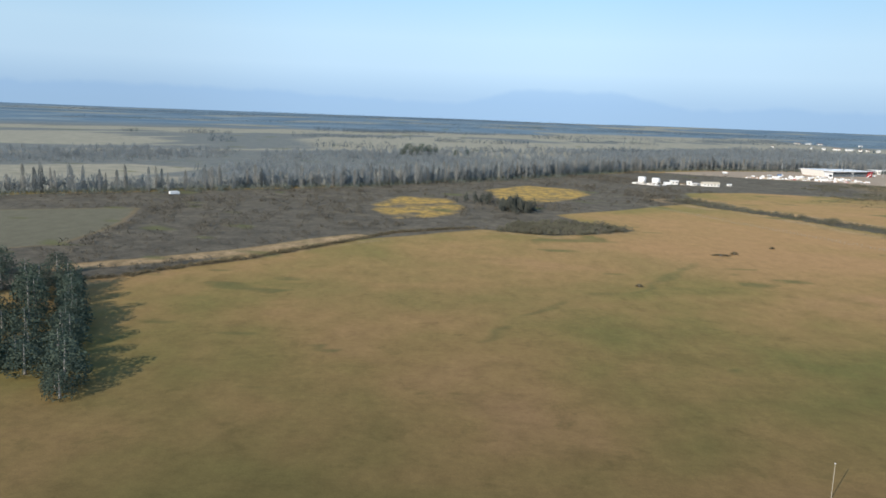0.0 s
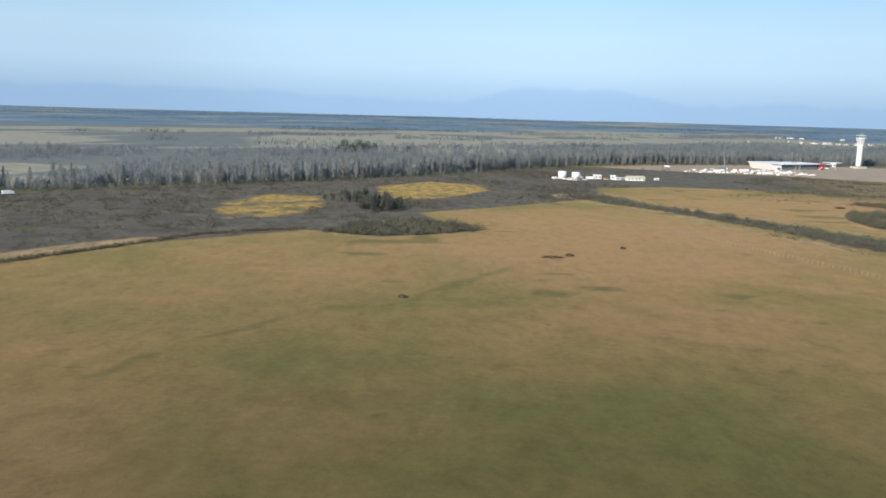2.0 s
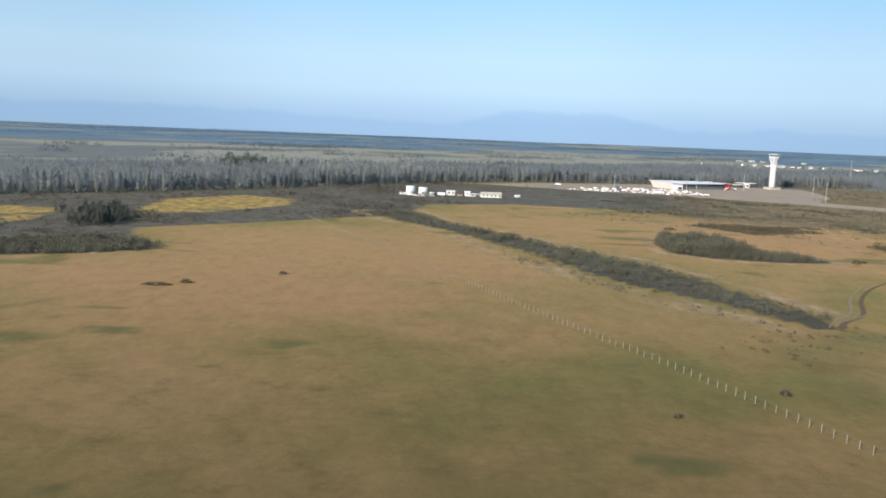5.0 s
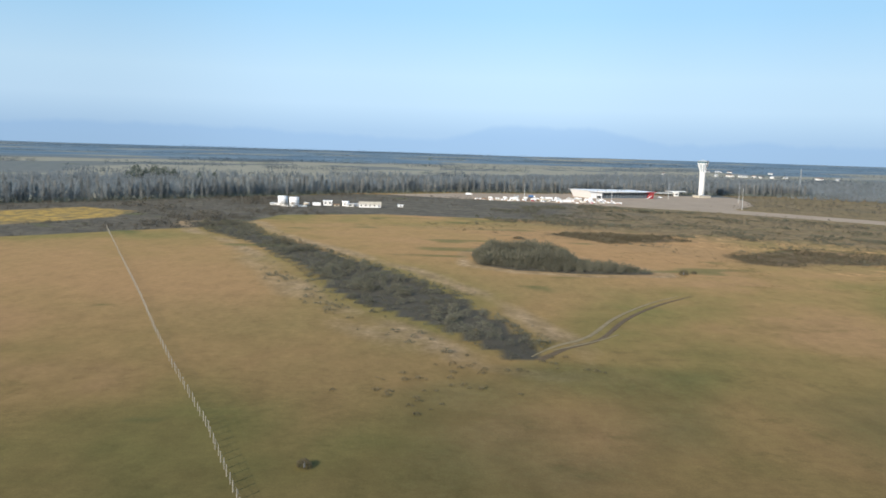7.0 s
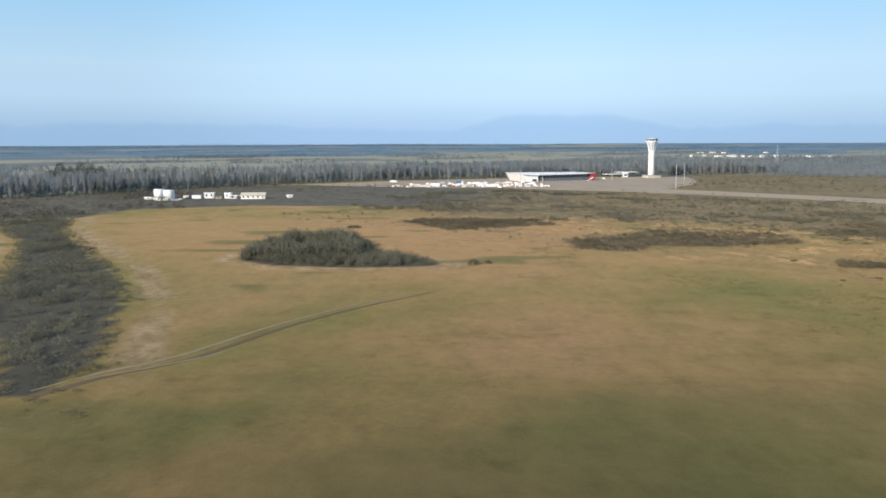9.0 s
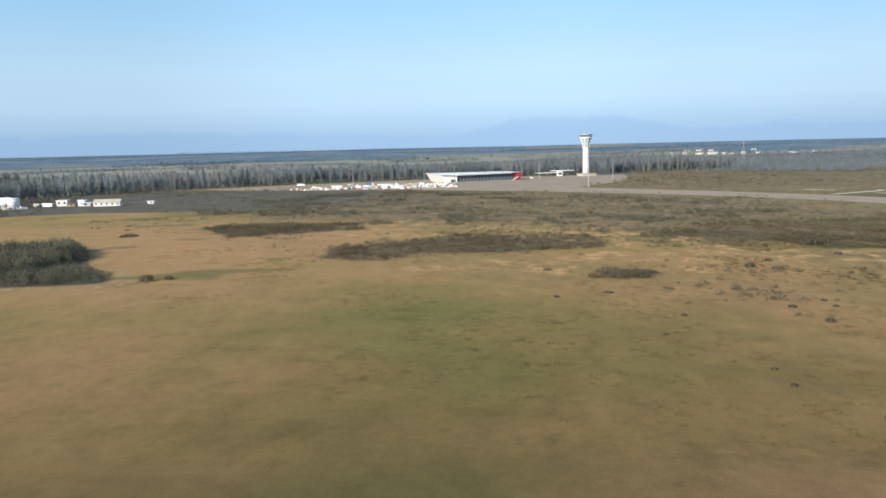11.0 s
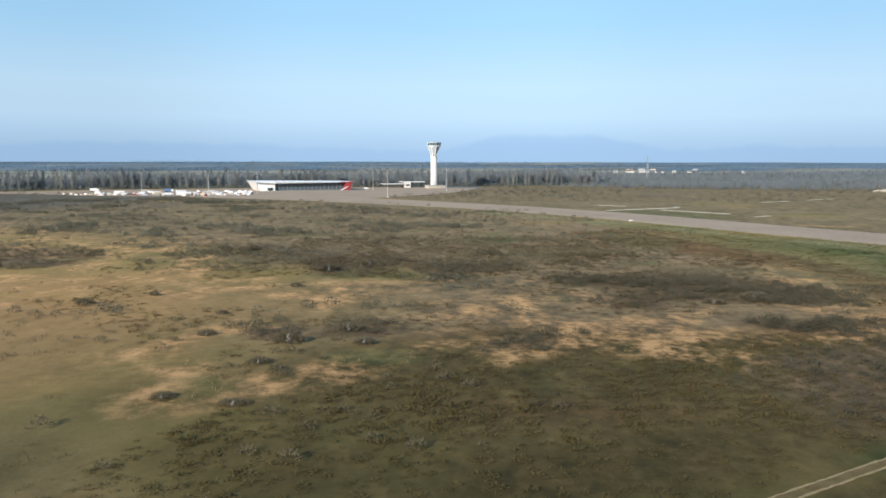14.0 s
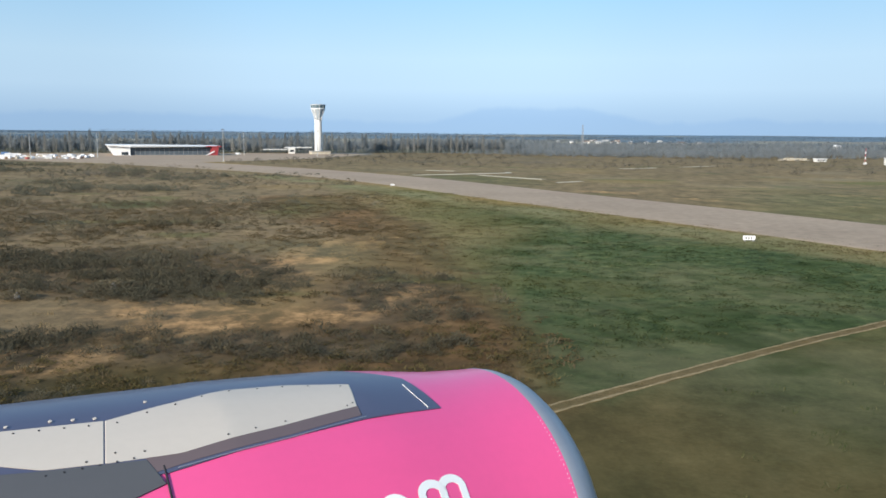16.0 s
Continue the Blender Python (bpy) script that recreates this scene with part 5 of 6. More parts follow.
def terminal():
    """Low glazed hall: a white wedge at one end, a red frame at the other, a thin floating roof."""
    a = math.degrees(math.atan2(752.3 - 731.3, 396.7 - 344.0))
    t = thing("terminal_building", 344.0, 731.3, 0, a, "low airport terminal with dark glass, white roof and red end", "terminal")
    length, deep = 57.5, 26.0
    part("hall", box(9.2, length - 2, 0.5, deep, -0.2, 5.0, 0.05), M_darkgrey, t)
    for k in range(18):
        x0 = 9.3 + k * (length - 11.4) / 18
        x1 = x0 + (length - 11.4) / 18 - 0.12
        part("glass_panel", box(x0, x1, 0.28, 0.42, 0.25, 4.6), M_facade, t, "blue-grey glazed facade panel")
        part("mullion", box(x1, x1 + 0.12, 0.2, 0.5, 0, 4.9), M_grey, t)
    part("plinth", box(9, length - 2, 0.1, 0.6, -0.2, 0.25), M_grey, t)
    bm = bmesh.new()
    outline = [(-3.4, 6.7), (length + 0.6, 6.1), (length + 0.6, 5.5), (9.2, 5.2), (-3.0, 6.1)]
    lo, hi = [bm.verts.new((x, -2.6, z)) for x, z in outline], [bm.verts.new((x, deep + 1.5, z)) for x, z in outline]
    bm.faces.new(lo[::-1]), bm.faces.new(hi)
    for i in range(5):
        j = (i + 1) % 5
        bm.faces.new((lo[i], lo[j], hi[j], hi[i]))
    bmesh.ops.recalc_face_normals(bm, faces=bm.faces)
    cover = part("roof", bm, M_white, t, "thin white oversailing roof")
    # white end, its wall leaning out under the roof
    bm = bmesh.new()
    sec = [(0.6, -0.2), (9.15, -0.2), (9.15, 5.2), (-2.9, 6.1), (-1.2, 3.0)]
    lo, hi = [bm.verts.new((x, -1.2, z)) for x, z in sec], [bm.verts.new((x, deep, z)) for x, z in sec]
    bm.faces.new(lo[::-1]), bm.faces.new(hi)
    for i in range(5):
        j = (i + 1) % 5
        bm.faces.new((lo[i], lo[j], hi[j], hi[i]))
    bmesh.ops.recalc_face_normals(bm, faces=bm.faces)
    end = part("white_end", bm, M_white, t, "white leaning end wall")
    part("end_window", box(4.6, 8.0, -1.3, -1.15, 0.3, 2.2), M_glass, end, "dark window strip")
    # red end
    bm = bmesh.new()
    sec = [(length - 6.6, -0.1), (length - 1.6, -0.1), (length - 0.8, 5.3), (length - 4.4, 5.3)]
    lo, hi = [bm.verts.new((x, -2.3, z)) for x, z in sec], [bm.verts.new((x, -0.6, z)) for x, z in sec]
    bm.faces.new(lo[::-1]), bm.faces.new(hi)
    for i in range(4):
        j = (i + 1) % 4
        bm.faces.new((lo[i], lo[j], hi[j], hi[i]))
    bmesh.ops.recalc_face_normals(bm, faces=bm.faces)
    part("red_pier", bm, M_red, t, "broad leaning red entrance wall")
    part("entrance_wall", box(length - 1.9, length - 0.5, -0.4, deep, -0.1, 5.2), M_grey, t, "grey end wall")
    part("red_fascia", box(length - 8, length + 0.65, -2.66, -2.5, 5.45, 6.1), M_red, t, "red roof edge")
    part("roof_edge", box(9.3, length - 8.05, -2.68, -2.56, 5.5, 6.0), M_cab, t, "pale blue-grey roof edge")
    bm = bmesh.new()
    sec = [(length - 8.6, -0.1), (length - 7.4, -0.1), (length - 2.9, 2.5), (length - 3.6, 2.9)]
    lo, hi = [bm.verts.new((x, -2.75, z)) for x, z in sec], [bm.verts.new((x, -2.4, z)) for x, z in sec]
    bm.faces.new(lo[::-1]), bm.faces.new(hi)
    for i in range(4):
        j = (i + 1) % 4
        bm.faces.new((lo[i], lo[j], hi[j], hi[i]))
    bmesh.ops.recalc_face_normals(bm, faces=bm.faces)
    part("ramp_wall", bm, M_white, t, "white slanting side of the entrance steps")
    for k in range(7):
        part("roof_unit", box(10 + 6 * k, 11.4 + 6 * k, 6 + (k % 3) * 4, 7.4 + (k % 3) * 4, 6.3, 7.0, 0.05), M_galv, cover)
    t.scale = (1, 1, 0.88)


terminal()


def canopy(x, y, rz, w, d, z, label):
    t = thing("canopy", x, y, 0, rz, label, "canopy")
    part("roof", box(-w / 2, w / 2, -d / 2, d / 2, z, z + 0.4, 0.05), M_render, t)
    leg = part("column", box(-0.11, 0.11, -0.11, 0.11, -0.1, z), M_darkgrey, t)
    leg.matrix_basis = pose(-w / 2 + 0.6, -d / 2 + 0.6, 0)
    for i in range(5):
        for j in range(2):
            if i or j:
                again(leg, -w / 2 + 0.6 + i * (w - 1.2) / 4, -d / 2 + 0.6 + j * (d - 1.2), 0)


canopy(421, 802, 16, 15, 7, 2.4, "low flat white canopy behind the terminal")
canopy(434, 812, 16, 17, 8, 3.6, "flat-roofed white canopy near the control tower")
t = thing("gatehouse", 431, 803, 0, 16, "small white gatehouse between the canopies", "hut")
part("wall", box(-2, 2, -1.5, 1.5, -0.1, 3.6, 0.05), M_render, t)
part("roof", box(-2.4, 2.4, -1.9, 1.9, 3.6, 4.0, 0.05), M_white, t)
part("window", box(-1.3, 1.3, -1.56, -1.48, 1.2, 2.4), M_glass, t)


def tank(x, y, label):
    t = thing("fuel_tank", x, y, 0, 0, label, "storage tank", "fuel tanks")
    r, hh = 2.7, 4.9
    part("shell", lathe([(r, -0.1), (r, hh), (r * 0.97, hh + 0.06), (0.3, hh + 0.22), (0.1, hh + 0.22)], 32), M_white, t)
    for z in (0.15, 1.6, 3.1, 4.5):
        part("band", lathe([(r + 0.015, z), (r + 0.05, z + 0.03), (r + 0.05, z + 0.12), (r + 0.015, z + 0.15)], 32), M_grey, t)
    bm = bmesh.new()
    for s in (-0.25, 0.25):
        rod((r * 0.9 + s, -r * 0.65, 0), (r * 0.9 + s, -r * 0.65, hh + 0.3), 0.03, 5, bm)
    for k in range(12):
        rod((r * 0.9 - 0.25, -r * 0.65, 0.3 + 0.4 * k), (r * 0.9 + 0.25, -r * 0.65, 0.3 + 0.4 * k), 0.02, 4, bm)
    part("ladder", bm, M_galv, t)
    part("foundation", lathe([(r + 0.5, -0.2), (r + 0.5, 0.12), (r, 0.14)], 32), M_slab, t)


tank(139.0, 568.2, "white cylindrical steel fuel tank beside another")
tank(146.7, 559.9, "white cylindrical steel fuel tank beside another")


t = thing("bund_wall", 143, 563.6, 0, -47, "low white concrete wall round the fuel tanks", "wall")
for x0, x1, y0, y1 in ((-11, 11, -4.6, -4.35), (-11, 11, 4.35, 4.6), (-11, -10.75, -4.35, 4.35), (10.75, 11, -4.35, 4.35)):
    part("wall_side", box(x0, x1, y0, y1, -0.1, 0.75, 0.02), M_render, t)


def hut(name, x, y, rz, w, d, z, roof_mat, label, windows=3, pitched=True, wall_mat=None):
    t = thing(name, x, y, 0, rz, label, "building")
    part("wall", box(-w / 2, w / 2, -d / 2, d / 2, -0.1, z, 0.03), wall_mat or M_render, t)
    bm = bmesh.new()
    e, top = 0.3, z + (0.28 * d if pitched else 0.25)
    sec = [(-d / 2 - e, z - 0.02), (0, top), (d / 2 + e, z - 0.02), (d / 2 + e, z - 0.12), (-d / 2 - e, z - 0.12)] if pitched else [(-d / 2 - e, top), (d / 2 + e, top), (d / 2 + e, z - 0.05), (-d / 2 - e, z - 0.05)]
    a, b = [bm.verts.new((-w / 2 - e, yy, zz)) for yy, zz in sec], [bm.verts.new((w / 2 + e, yy, zz)) for yy, zz in sec]
    bm.faces.new(a), bm.faces.new(b[::-1])
    for i in range(len(sec)):
        j = (i + 1) % len(sec)
        bm.faces.new((a[i], b[i], b[j], a[j]))
    bmesh.ops.recalc_face_normals(bm, faces=bm.faces)
    part("roof", bm, roof_mat, t)
    for k in range(windows):
        cx = -w / 2 + (k + 0.5) * w / windows
        pane = part("window", box(cx - 0.16 * w / windows, cx + 0.16 * w / windows, -d / 2 - 0.04, -d / 2 + 0.04, z * 0.38, z * 0.78), M_glass, t)
        part("sill", box(cx - 0.18 * w / windows, cx + 0.18 * w / windows, -d / 2 - 0.09, -d / 2 + 0.02, z * 0.34, z * 0.375), M_white, pane)
    part("door", box(w / 2 - 0.1 * w, w / 2 - 0.03 * w, -d / 2 - 0.05, -d / 2 + 0.04, 0, z * 0.7), M_grey, t)
    return t


hut("pump_house", 163.2, 573.2, 8, 5.0, 3.4, 2.6, M_white, "small white flat-roofed pump house by the tanks", 2, False)
hut("store_shed", 187.3, 567.5, 6, 12.0, 4.6, 1.9, M_slab, "long white storage building with a shallow pale roof", 5)
hut("cabin", 173.4, 571.5, -8, 3.2, 2.4, 2.6, M_white, "small white cabin beside the storage building", 1, False)
hut("cabin", 176.0, 569.2, 20, 4.4, 2.2, 1.5, M_white, "low white cabin beside the storage building", 1, False)
hut("cabin", 134.5, 565.0, 0, 3.4, 1.8, 1.0, M_white, "low white box cabin beside the fuel tank", 1, False)
hut("cabin", 204.0, 577.0, 4, 3.0, 1.8, 1.1, M_white, "low white cabin at the edge of the scrub", 1, False)
hut("cabin", 168.6, 570.5, 12, 3.0, 1.6, 0.9, M_rust, "very low brown-roofed cabin between white huts", 1, False, M_slab)


def light_mast(x, y, z, label):
    t = thing("light_mast", x, y, 0, 0, label, "mast", "apron light masts")
    part("pole", rod((0, 0, -0.2), (0, 0, z), 0.20, 8, None, 0.10), M_galv, t)
    part("foot", box(-0.5, 0.5, -0.5, 0.5, -0.1, 0.35, 0.04), M_slab, t)
    part("head_frame", lathe([(0.2, z - 0.35), (0.42, z - 0.3), (0.42, z - 0.2), (0.2, z - 0.15)], 12), M_galv, t)
    lamp = part("floodlight", box(-0.18, 0.18, -0.12, 0.12, -0.4, -0.05, 0.02), M_darkgrey, t)
    lamp.matrix_basis = pose(0.4, 0, z)
    for k in range(1, 4):
        again(lamp, 0.4 * math.cos(k * 1.57), 0.4 * math.sin(k * 1.57), z, 90 * k)


for x, y, z in ((288, 690.2, 12.5), (350.8, 693, 12.5), (333, 660, 11.5), (410.6, 756.1, 13.5), (425.5, 643.2, 14.5), (456.5, 729, 14.5)):
    light_mast(x, y, z, "tall grey steel floodlight mast on the apron")
t = thing("marker_post", 47.1, 89.1, 0, 0, "thin pale marker post standing in the meadow", "post")
part("post", rod((0, 0, -0.2), (0, 0, 4.3), 0.05, 6), M_post, t)
part("cap", rod((0, 0, 4.3), (0, 0, 4.4), 0.07, 6), M_white, t)

t = thing("lattice_mast", 682.5, 1113, 0, 15, "tall grey lattice radio mast on the far plain", "mast")
bm = bmesh.new()
for sx, sy in ((-1, -1), (1, -1), (1, 1), (-1, 1)):
    rod((1.1 * sx, 1.1 * sy, -0.2), (0.3 * sx, 0.3 * sy, 24), 0.16, 4, bm, 0.1)
part("leg_frame", bm, M_galv, t)
bm = bmesh.new()
for k in range(10):
    w0, w1, z0, z1 = 1.1 - 0.08 * k, 1.02 - 0.08 * k, 2.4 * k, 2.4 * k + 2.4
    for (ax, ay), (bx, by) in (((-1, -1), (1, -1)), ((1, -1), (1, 1)), ((1, 1), (-1, 1)), ((-1, 1), (-1, -1))):
        rod((w0 * ax, w0 * ay, z0), (w1 * bx, w1 * by, z1), 0.08, 3, bm)
part("bracing", bm, M_galv, t)


def wheel_set(t, xs, ys, r, w=0.16):
    tyre = part("wheel", rod((0, -w / 2, 0), (0, w / 2, 0), r, 12), M_rubber, t)
    first = True
    for x in xs:
        for y in ys:
            if first:
                tyre.matrix_basis = pose(x, y, r)
                first = False
            else:
                again(tyre, x, y, r)


def van(x, y, rz, label, mat=None, long=3.1, high=1.25):
    t = thing("van", x, y, 0.05, rz, label, "van", "vehicles on the apron")
    bm = bmesh.new()
    sec = [(-long / 2, 0.18), (long / 2, 0.18), (long / 2, 0.62), (long / 2 - 0.25, 0.75), (long / 2 - 0.62, high), (-long / 2, high)]
    a, b = [bm.verts.new((xx, -0.52, zz)) for xx, zz in sec], [bm.verts.new((xx, 0.52, zz)) for xx, zz in sec]
    bm.faces.new(a), bm.faces.new(b[::-1])
    for i in range(6):
        j = (i + 1) % 6
        bm.faces.new((a[i], b[i], b[j], a[j]))
    bmesh.ops.recalc_face_normals(bm, faces=bm.faces)
    bmesh.ops.bevel(bm, geom=list(bm.edges), offset=0.05, segments=1, affect="EDGES")
    part("body", bm, mat or M_white, t)
    for s in (-1, 1):
        part("side_window", box(long / 2 - 1.1, long / 2 - 0.62, s * 0.53 - 0.01, s * 0.53 + 0.01, 0.75, 1.1), M_glass, t)
    part("bumper", box(long / 2 - 0.03, long / 2 + 0.05, -0.5, 0.5, 0.18, 0.32, 0.02), M_darkgrey, t)
    wheel_set(t, (-long * 0.3, long * 0.3), (-0.5, 0.5), 0.2)


def container(x, y, rz, w, d, z, mat, label):
    t = thing("container", x, y, 0.05, rz, label, "container", "stores on the apron")
    part("body", box(-w / 2, w / 2, -d / 2, d / 2, 0, z, 0.03), mat, t)
    part("lid", box(-w / 2 - 0.05, w / 2 + 0.05, -d / 2 - 0.05, d / 2 + 0.05, z, z + 0.08), M_white, t)
    rib = part("rib", box(-0.05, 0.05, -d / 2 - 0.06, -d / 2 + 0.01, 0, z), mat, t)
    rib.matrix_basis = pose(-w / 2 + 0.3, 0, 0)
    for k in range(1, int(w / 0.7)):
        again(rib, -w / 2 + 0.3 + 0.7 * k, 0, 0)
    part("door", box(w / 2 - 0.02, w / 2 + 0.04, -d * 0.4, d * 0.4, 0.1, z - 0.1), M_grey, t)


def truck(x, y, rz, label, load):
    t = thing("truck", x, y, 0.05, rz, label, "truck", "vehicles on the apron")
    part("load_box", box(-2.4, 1.3, -0.65, 0.65, 0.55, 2.0, 0.03), load, t)
    part("cab", box(1.4, 2.5, -0.62, 0.62, 0.3, 1.65, 0.10), M_white, t)
    part("windscreen", box(2.46, 2.52, -0.5, 0.5, 0.95, 1.45), M_glass, t)
    part("chassis", box(-2.4, 2.4, -0.4, 0.4, 0.28, 0.52), M_darkgrey, t)
    wheel_set(t, (-1.8, -1.1, 1.9), (-0.55, 0.55), 0.28)


def crates(x, y, rz, mat, label, seed):
    t = thing("material_stack", x, y, 0.05, rz, label, "building materials", "stores on the apron")
    r = random.Random(seed)
    for k in range(7):
        a, b = r.uniform(-2.2, 2.2), r.uniform(-1.2, 1.2)
        w, hh = r.uniform(0.5, 1.1), r.uniform(0.3, 1.0)
        part("pallet", box(a - w, a + w, b - 0.5, b + 0.5, 0.0, hh, 0.03), mat if k % 3 else M_white, t)


container(157.5, 570.0, 6, 4.6, 2.0, 1.6, M_white, "white box container between the tanks and sheds")
container(180.2, 571.5, 12, 3.4, 2.0, 1.5, M_grey, "grey box container behind the storage building")
container(151.8, 571.6, -10, 3.0, 1.8, 1.3, M_slab, "cream box container near the fuel tanks")
container(279.5, 680.9, 12, 5.4, 2.2, 1.8, M_white, "long white site container with grey doors")
container(292.6, 676.9, 20, 3.2, 1.9, 1.4, M_white, "white site container beside stacked materials")
container(301.2, 677.8, 8, 4.2, 2.0, 1.5, M_slab, "cream ribbed site container on the apron")
container(316.4, 672.4, 22, 7.6, 2.2, 1.6, M_white, "very long white ribbed site container")
container(326.0, 688.0, 18, 4.6, 2.0, 1.5, M_slab, "cream site container on the apron")
container(307.0, 700.0, 14, 4.8, 2.0, 1.5, M_white, "white container at the back of the apron")
container(284.0, 706.0, 10, 3.4, 1.8, 1.4, M_grey, "grey container at the back of the apron")
container(309.0, 668.5, 16, 3.6, 1.8, 1.3, M_white, "small white container among building materials")
container(333.0, 678.0, 30, 3.0, 1.8, 1.4, M_white, "small white container among parked vans")
container(322.0, 697.0, 25, 5.0, 1.8, 1.3, M_slab, "low cream container behind parked vans")
container(268.0, 681.0, 5, 3.0, 1.6, 1.1, M_white, "low white container at the end of the row")
container(296.0, 690.0, 12, 4.0, 1.8, 1.2, M_white, "low white container in the middle of the apron")
for k, (x, y) in enumerate(((262, 669), (269, 674), (286, 669), (298, 668), (309, 664), (324, 668), (331, 664), (338, 668), (320, 662), (343, 672), (258, 676), (333, 674), (274, 668), (280, 671), (291, 671), (303, 671), (314, 680), (327, 676), (348, 678), (346, 666), (312, 690), (300, 684))):
    crates(x, y, 15 * k, (M_rust, M_slab, M_rust, M_grey, M_rust, M_slab, M_red, M_slab)[k % 8], ("untidy stack of brown pallets and boards", "heap of pale blocks and white sacks")[k % 2], k)
pick = random.Random(31)
for k in range(34):
    u, v = pick.random(), pick.random()
    x, y = 252 + 98 * u, 676 - 10 * u + (6 + 16 * u) * v
    crates(x, y, pick.uniform(0, 180), (M_rust, M_brick, M_slab, M_rust, M_darkgrey, M_brick)[k % 6], ("low heap of brown boards and rubble", "pallets of pale red bricks", "low heap of grey sand and blocks")[k % 3], 100 + k)
for k, (x, y) in enumerate(((330, 682), (333, 686), (336, 690), (338.5, 681), (341, 686), (334, 700), (338, 706), (329, 712), (345, 700), (342, 694), (322, 705), (318, 684), (326, 700), (337, 696), (345, 688), (349, 684), (331, 706), (340, 712), (314, 708), (303, 706), (290, 698), (275, 696), (264, 690))):
    van(x, y, 70 + 13 * k, ("small white van parked on the apron", "white service van parked among others")[k % 2])
van(405.8, 762, 10, "white service van beside the red terminal end")
truck(311, 686, 30, "white lorry with a pale box body", M_white)
truck(296, 712, 5, "lorry with a blue covered load", M_blue)
truck(250, 720, 15, "white lorry at the back of the apron", M_white)
truck(-131.0, 386.0, 42, "white lorry on the road below the poplars", M_white)

# taxiway signs
def sign(x, y, rz, w, hh, label):
    t = thing("taxiway_sign", x, y, 0, rz, label, "sign", "taxiway signs")
    part("panel", box(-w / 2, w / 2, -0.09, 0.09, 0.18, hh, 0.02), M_white, t)
    leg = part("leg", box(-0.04, 0.04, -0.04, 0.04, -0.1, 0.2), M_galv, t)
    leg.matrix_basis = pose(-w / 3, 0, 0)
    again(leg, w / 3, 0, 0)
    for k in range(3):
        part("marking", box(-w * 0.32 + k * w * 0.22, -w * 0.20 + k * w * 0.22, -0.10, -0.088, hh * 0.45, hh * 0.75), M_darkgrey, t)


sign(552.5, 378.5, -8, 1.45, 0.7, "small white taxiway sign board with dark marks")
sign(505.5, 481, -8, 1.0, 0.5, "small white taxiway sign board in the grass")

t = thing("rubble_heap", 722, 726, 0, 10, "long pale heap of rubble beyond the taxiway", "heap")
bm = bmesh.new()
bmesh.ops.create_icosphere(bm, subdivisions=4, radius=1.0)
for v in bm.verts:
    k = 1 + 0.25 * math.sin(v.co.x * 9 + 2) * math.cos(v.co.y * 7) + 0.12 * math.sin(v.co.z * 17 + v.co.x * 13)
    v.co = Vector((v.co.x * 9.5, v.co.y * 2.2, max(v.co.z, -0.1) * 1.3)) * k
part("rubble", bm, M_slab, t)

# far houses
FAR_HOUSES = ((681, 1692, 8), (778, 1670, 10), (802, 1664, 26), (825, 1657, 30), (844, 1651, 12), (898, 1633, 12), (950, 1614, 16), (756, 1678, 9), (852, 1638, 9), (870, 1630, 12), (945, 1593, 16), (970, 1580, 10),
              (913, 2111, 30), (938, 2100, 26), (962, 2089, 22), (1046, 2048, 18))
for k, (x, y, w) in enumerate(FAR_HOUSES):
    hut("house", x, y, (k * 23) % 40 - 20, 0.55 * w, 6, 3.0, (M_tile, M_grey)[k % 2], ("white far house with a pitched clay roof", "long white far house with a pale roof")[k % 2], 4)
hut("house", 979, 1166, 10, 6.5, 5, 3.6, M_white, "white two-storey house standing alone in scrub", 3)
hut("equipment_hut", 727.0, 706.0, 12, 6.6, 2.2, 1.5, M_white, "low white equipment hut beyond the taxiway", 2, False)
hut("equipment_hut", 735.0, 656.0, 0, 3.6, 2.6, 3.4, M_white, "square white equipment hut beyond the taxiway", 1, False)
t = thing("marker_mast", 728.0, 664.4, 0, 0, "red and white banded antenna mast beyond the taxiway", "mast")
for k in range(6):
    part("band", rod((0, 0, 1.3 * k - 0.1 * (k == 0)), (0, 0, 1.3 * k + 1.3), 0.16, 8), (M_white, M_red)[k % 2], t)
part("box", box(-0.7, 0.7, -0.4, 0.4, 0, 1.0, 0.03), M_white, t)


# ---- jet engine of the aircraft, as it stands at the end of the flight ----
def paint(name, colour, dirt, rough, coat=0.0, metal=0.0):
    m, nt, b = material(name, rough, metal)
    co = coords(nt)
    a = ramp(nt, noise_tex(nt, mapped(nt, co, (1, 6, 6)), 2.0, 5.0, 0.7), [(0.45, 0.0), (0.8, 0.35)])
    c = mixc(nt, a, colour, dirt)
    link(nt, mixc(nt, 1.0, c, ramp(nt, noise_tex(nt, co, 40.0, 3.0), [(0.3, 0.985), (0.7, 1.01)]), "MULTIPLY"), b.inputs["Base Color"])
    b.inputs["Coat Weight"].default_value = coat
    b.inputs["Coat Roughness"].default_value = 0.15
    return m


M_pink = paint("magenta_gloss_paint", (0.80, 0.086, 0.262), (0.74, 0.083, 0.245), 0.42, 0.35)
M_lip = paint("bare_aluminium", (0.34, 0.35, 0.38), (0.26, 0.27, 0.30), 0.45, 0.0, 0.5)
M_fairing = paint("blue_grey_paint", (0.074, 0.080, 0.132), (0.062, 0.066, 0.108), 0.4, 0.15)
M_panel = paint("off_white_panel", (0.53, 0.475, 0.415), (0.50, 0.445, 0.385), 0.75)
# grey panel paint, with the wing's shadow darkening its base colour
M_aft = paint("dark_grey_panel", (0.085, 0.085, 0.090), (0.055, 0.055, 0.06), 0.6)
M_strip = paint("brown_grey_sealant", (0.135, 0.098, 0.100), (0.11, 0.082, 0.084), 0.6)
